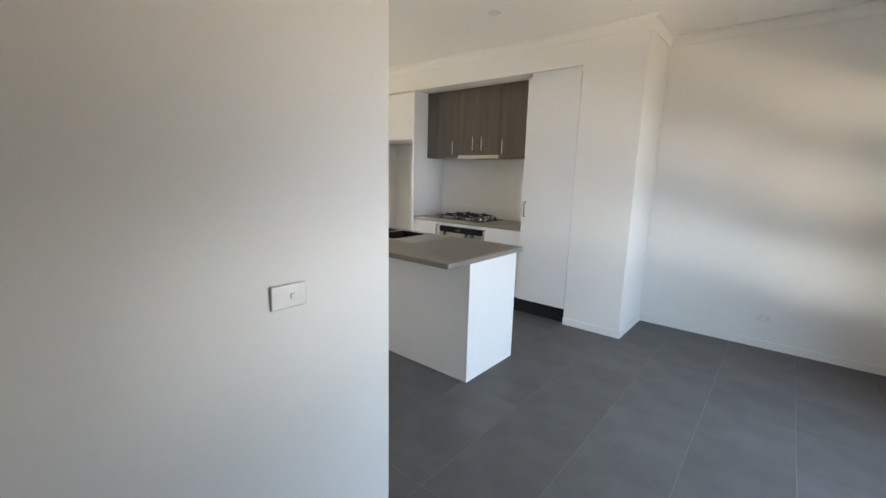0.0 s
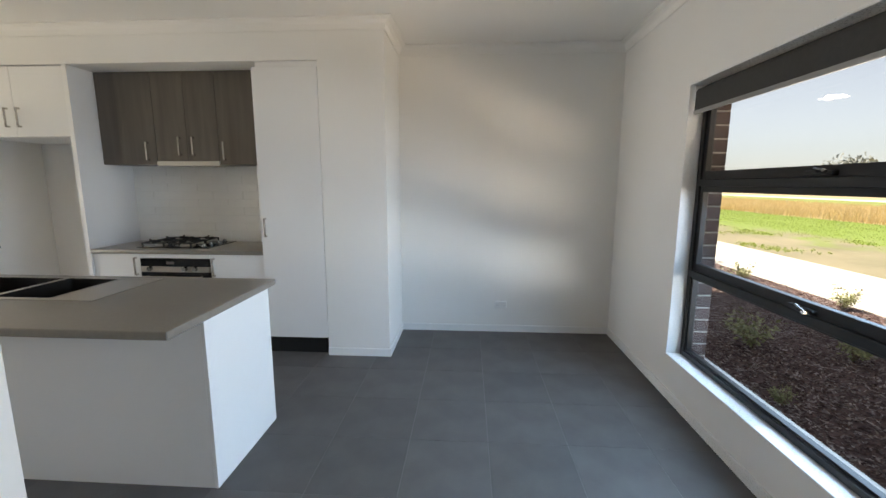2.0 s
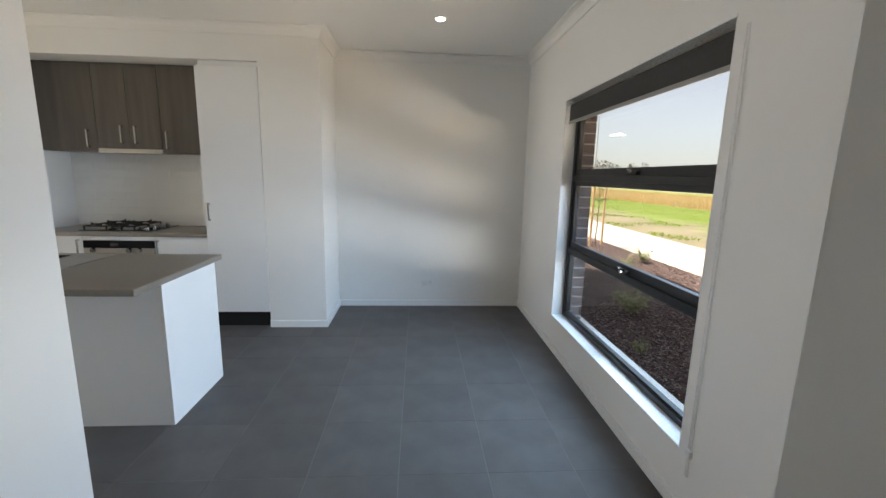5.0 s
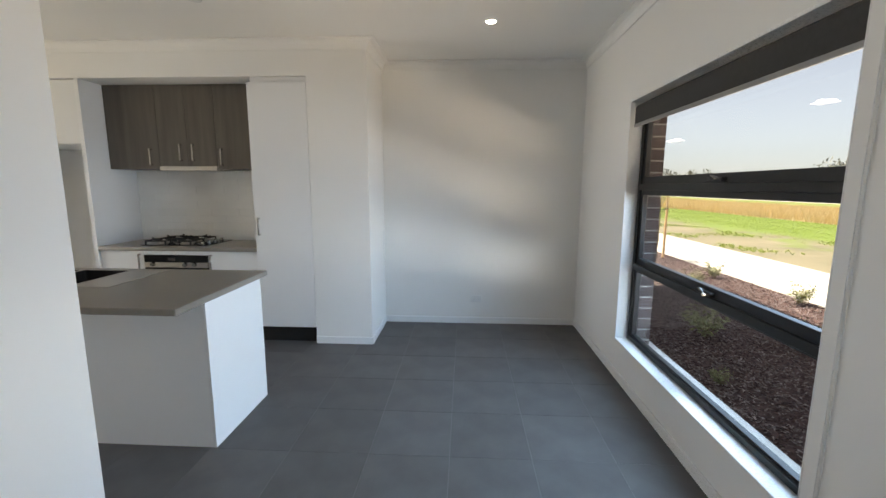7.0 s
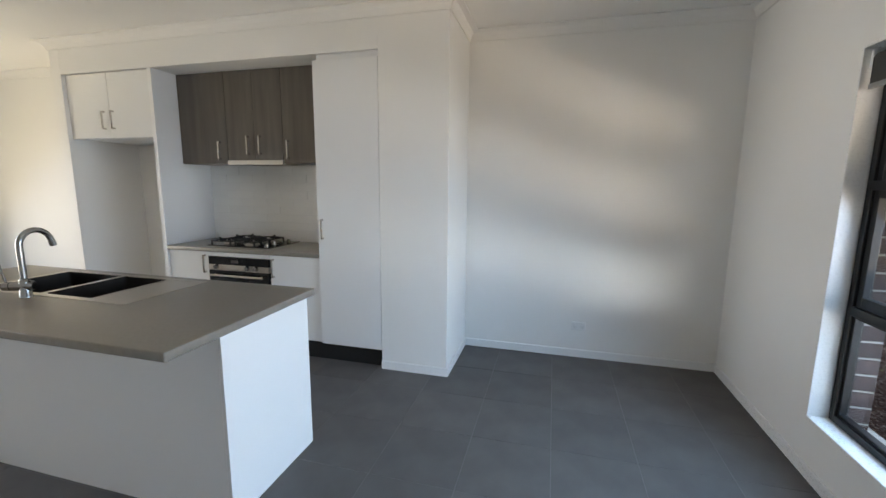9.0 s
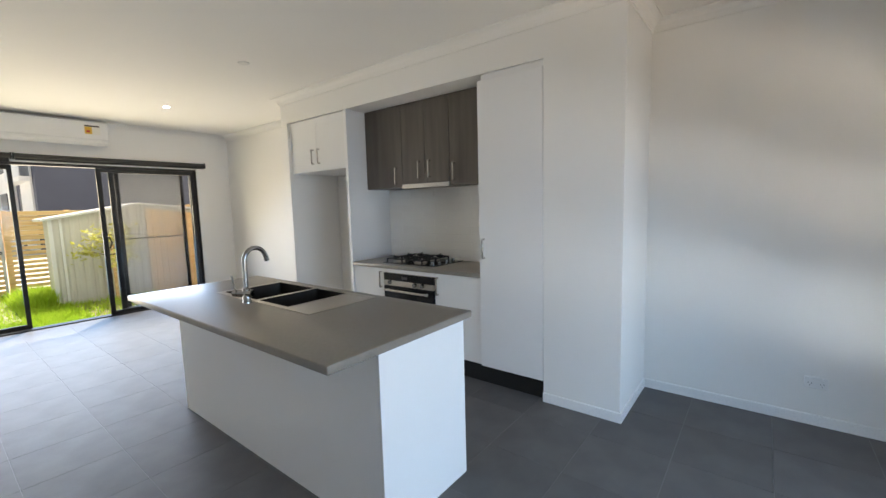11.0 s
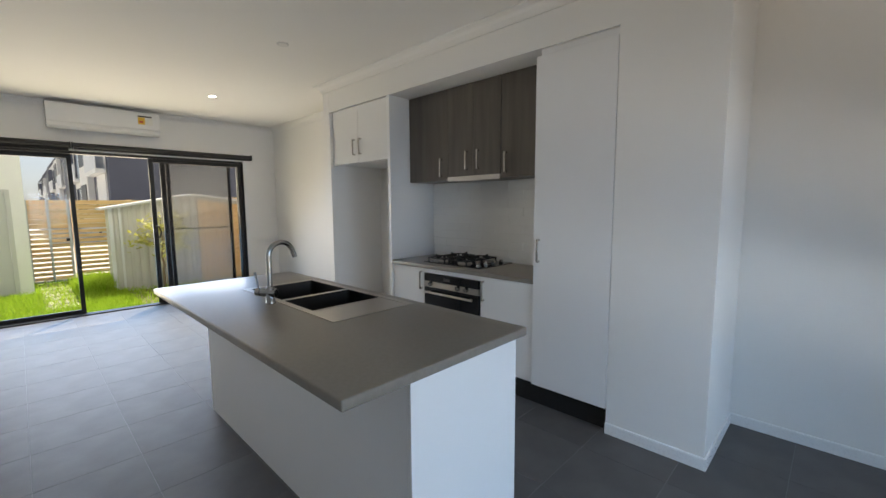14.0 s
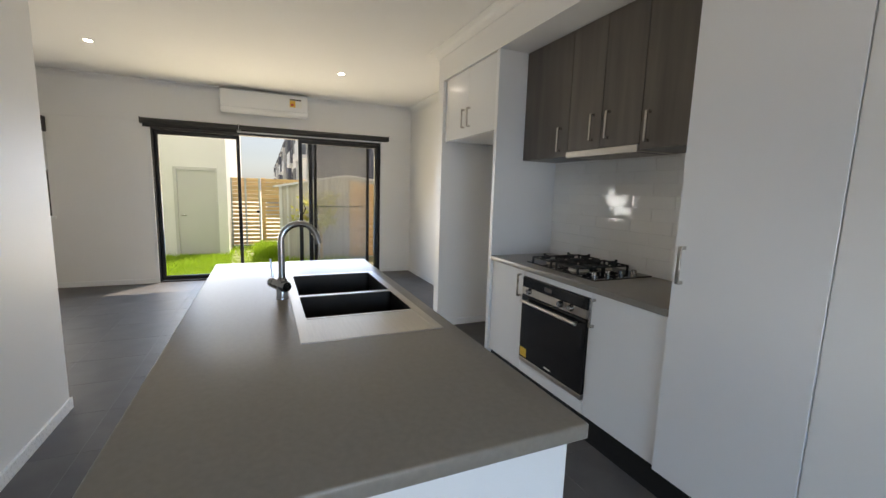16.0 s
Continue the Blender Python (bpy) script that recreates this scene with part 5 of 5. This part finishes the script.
def street_lamp(x, y, turn):
    t = thing("street_lamp", "tall galvanised street lamp with a curved arm", "street lamp", "street lamps along the road")
    part("pole", tube((x, y, -0.2), (x, y, 8.9), 0.09, 0.055, 12), M_POST, t, smooth=True)
    dx, dy = math.cos(turn), math.sin(turn)
    part("arm", sweep([(x + dx * s, y + dy * s, 8.9 + h) for s, h in ((0, -0.1), (0.3, 0.1), (1.2, 0.35), (2.4, 0.55))], 0.04, 8), M_POST, t, smooth=True)
    part("lamp_head", box(x + dx * 2.6 - 0.35, x + dx * 2.6 + 0.35, y + dy * 2.6 - 0.16, y + dy * 2.6 + 0.16, 9.38, 9.50, 0.04, 2), M_POST, t)


street_lamp(35.8, 33.5, math.radians(135))
street_lamp(22.4, 50.0, math.radians(135))

# two small fair-weather clouds far beyond the road
rnd = random.Random(5)
for cx, cy, cz, size in ((252, 313, 60.5, 8.0), (200, 412, 45.0, 8.0)):
    bm = bmesh.new()
    for k in range(16):
        u = rnd.uniform(-1, 1)
        s = size * 0.34 * (1.1 - abs(u)) * rnd.uniform(0.7, 1.2)
        c = Vector((cx - u * size * 0.77, cy + u * size * 0.64, cz + rnd.uniform(0, 0.22) * size * (1 - abs(u))))
        bmesh.ops.create_icosphere(bm, subdivisions=2, radius=s, matrix=Matrix.Translation(c) @ Matrix.Diagonal((1.3, 1.3, 0.62, 1)))
    structure("cloud", bm, M_CLOUD, "small white fair-weather cloud", "cloud", smooth=True)
rnd = random.Random(77)
for i in range(15):
    a = math.radians(10 + i * 5.6 + rnd.uniform(-1, 1))
    D = rnd.uniform(110, 150)
    x, y, hgt = D * math.cos(a), D * math.sin(a), rnd.uniform(4.5, 7.6)
    t = thing("far_tree", "small hazy tree on the distant horizon", "tree", "trees on the horizon")
    part("trunk", tube((x, y, -0.2), (x, y, hgt * 0.6), 0.25, 0.12, 6), M_BARK, t)
    tips = [(x + rnd.gauss(0, hgt * .32), y + rnd.gauss(0, hgt * .32), hgt * (0.75 + rnd.uniform(-.2, .2))) for _ in range(14)]
    v3, f3 = leaf_cloud(rnd, tips, 320, hgt * 0.09, hgt * 0.16)
    me = bpy.data.meshes.new("crown")
    me.from_pydata(v3, [], f3)
    me.materials.append(M_FARLEAF)
    new("crown", me).parent = t

# ---------------- pieces: bricks, wall tiles, floor tiles ----------------
bmesh_brick = box(-0.0525, 0.0525, -0.112, 0.112, -0.038, 0.038, 0.003)
brick_mesh = to_mesh("brick", bmesh_brick, M_BRICK)
leaf = bpy.data.objects["exterior_wall"]
z = -0.10
while z < 2.66:
    for yc in (WIN[1] + 0.104, WIN[0] - 0.090):
        ob = new("brick", brick_mesh)
        ob.parent = leaf
        ob.location = (2.2575, yc, z)
    z += 0.086

splash = structure("splashback", box(-2.5998, -1.0630, 4.8925, 4.9078, TOPZ + 0.0002, 1.6495), M_SGROUT, "glossy white subway tiled splashback behind the cooktop", "splashback")
TW, TH = 0.300, 0.0755
tile_cache = {}


def subway(x0, x1, z0, z1):
    key = (round(x1 - x0, 4), round(z1 - z0, 4))
    if key not in tile_cache:
        w, h = key
        tile_cache[key] = to_mesh("wall_tile", box(-w / 2, w / 2, -0.004, 0.004, -h / 2, h / 2, 0.0012), M_SUBWAY)
    ob = new("wall_tile", tile_cache[key])
    ob.parent = splash
    ob.location = ((x0 + x1) / 2, 4.8923, (z0 + z1) / 2)
    ob.rotation_euler = (radians(rnd.uniform(-0.9, 0.9)), 0, radians(rnd.uniform(-0.45, 0.45)))


z = TOPZ - 0.0435
row = 0
while z < 1.64:
    x = -2.863 + (0.0 if row % 2 else TW / 2)
    while x < -1.066:
        a, b = max(x, -2.598), min(x + TW, -1.066)
        if b - a > 0.01:
            subway(a + 0.0007, b - 0.0007, max(z, TOPZ + 0.001) + 0.0007, min(z + TH, 1.648) - 0.0007)
        x += TW
    z += TH
    row += 1

T = 0.45
tile_mesh = {}
xs = [0.335 + T * i for i in range(-16, 5)]
ys = [2.285 + T * i for i in range(-9, 8)]
for x in xs:
    for y in ys:
        a, b = max(x, XW - 0.018), min(x + T, XE + 0.03)
        c, d = max(y, -1.62), min(y + T, 5.07)
        if b - a < 0.02 or d - c < 0.02:
            continue
        if b < -0.15 and a > -2.95 and d < 1.55 or a > 1.4 and d < 0.9:
            continue
        key = (round(b - a, 3), round(d - c, 3))
        if key not in tile_mesh:
            w, h = key[0] - 0.0024, key[1] - 0.0024
            tile_mesh[key] = to_mesh("floor_tile", box(-w / 2, w / 2, -h / 2, h / 2, -0.0055, 0.0, 0.0007), M_TILE)
        ob = new("floor_tile", tile_mesh[key])
        ob.parent = floor
        ob.location = ((a + b) / 2, (c + d) / 2, 0.0)
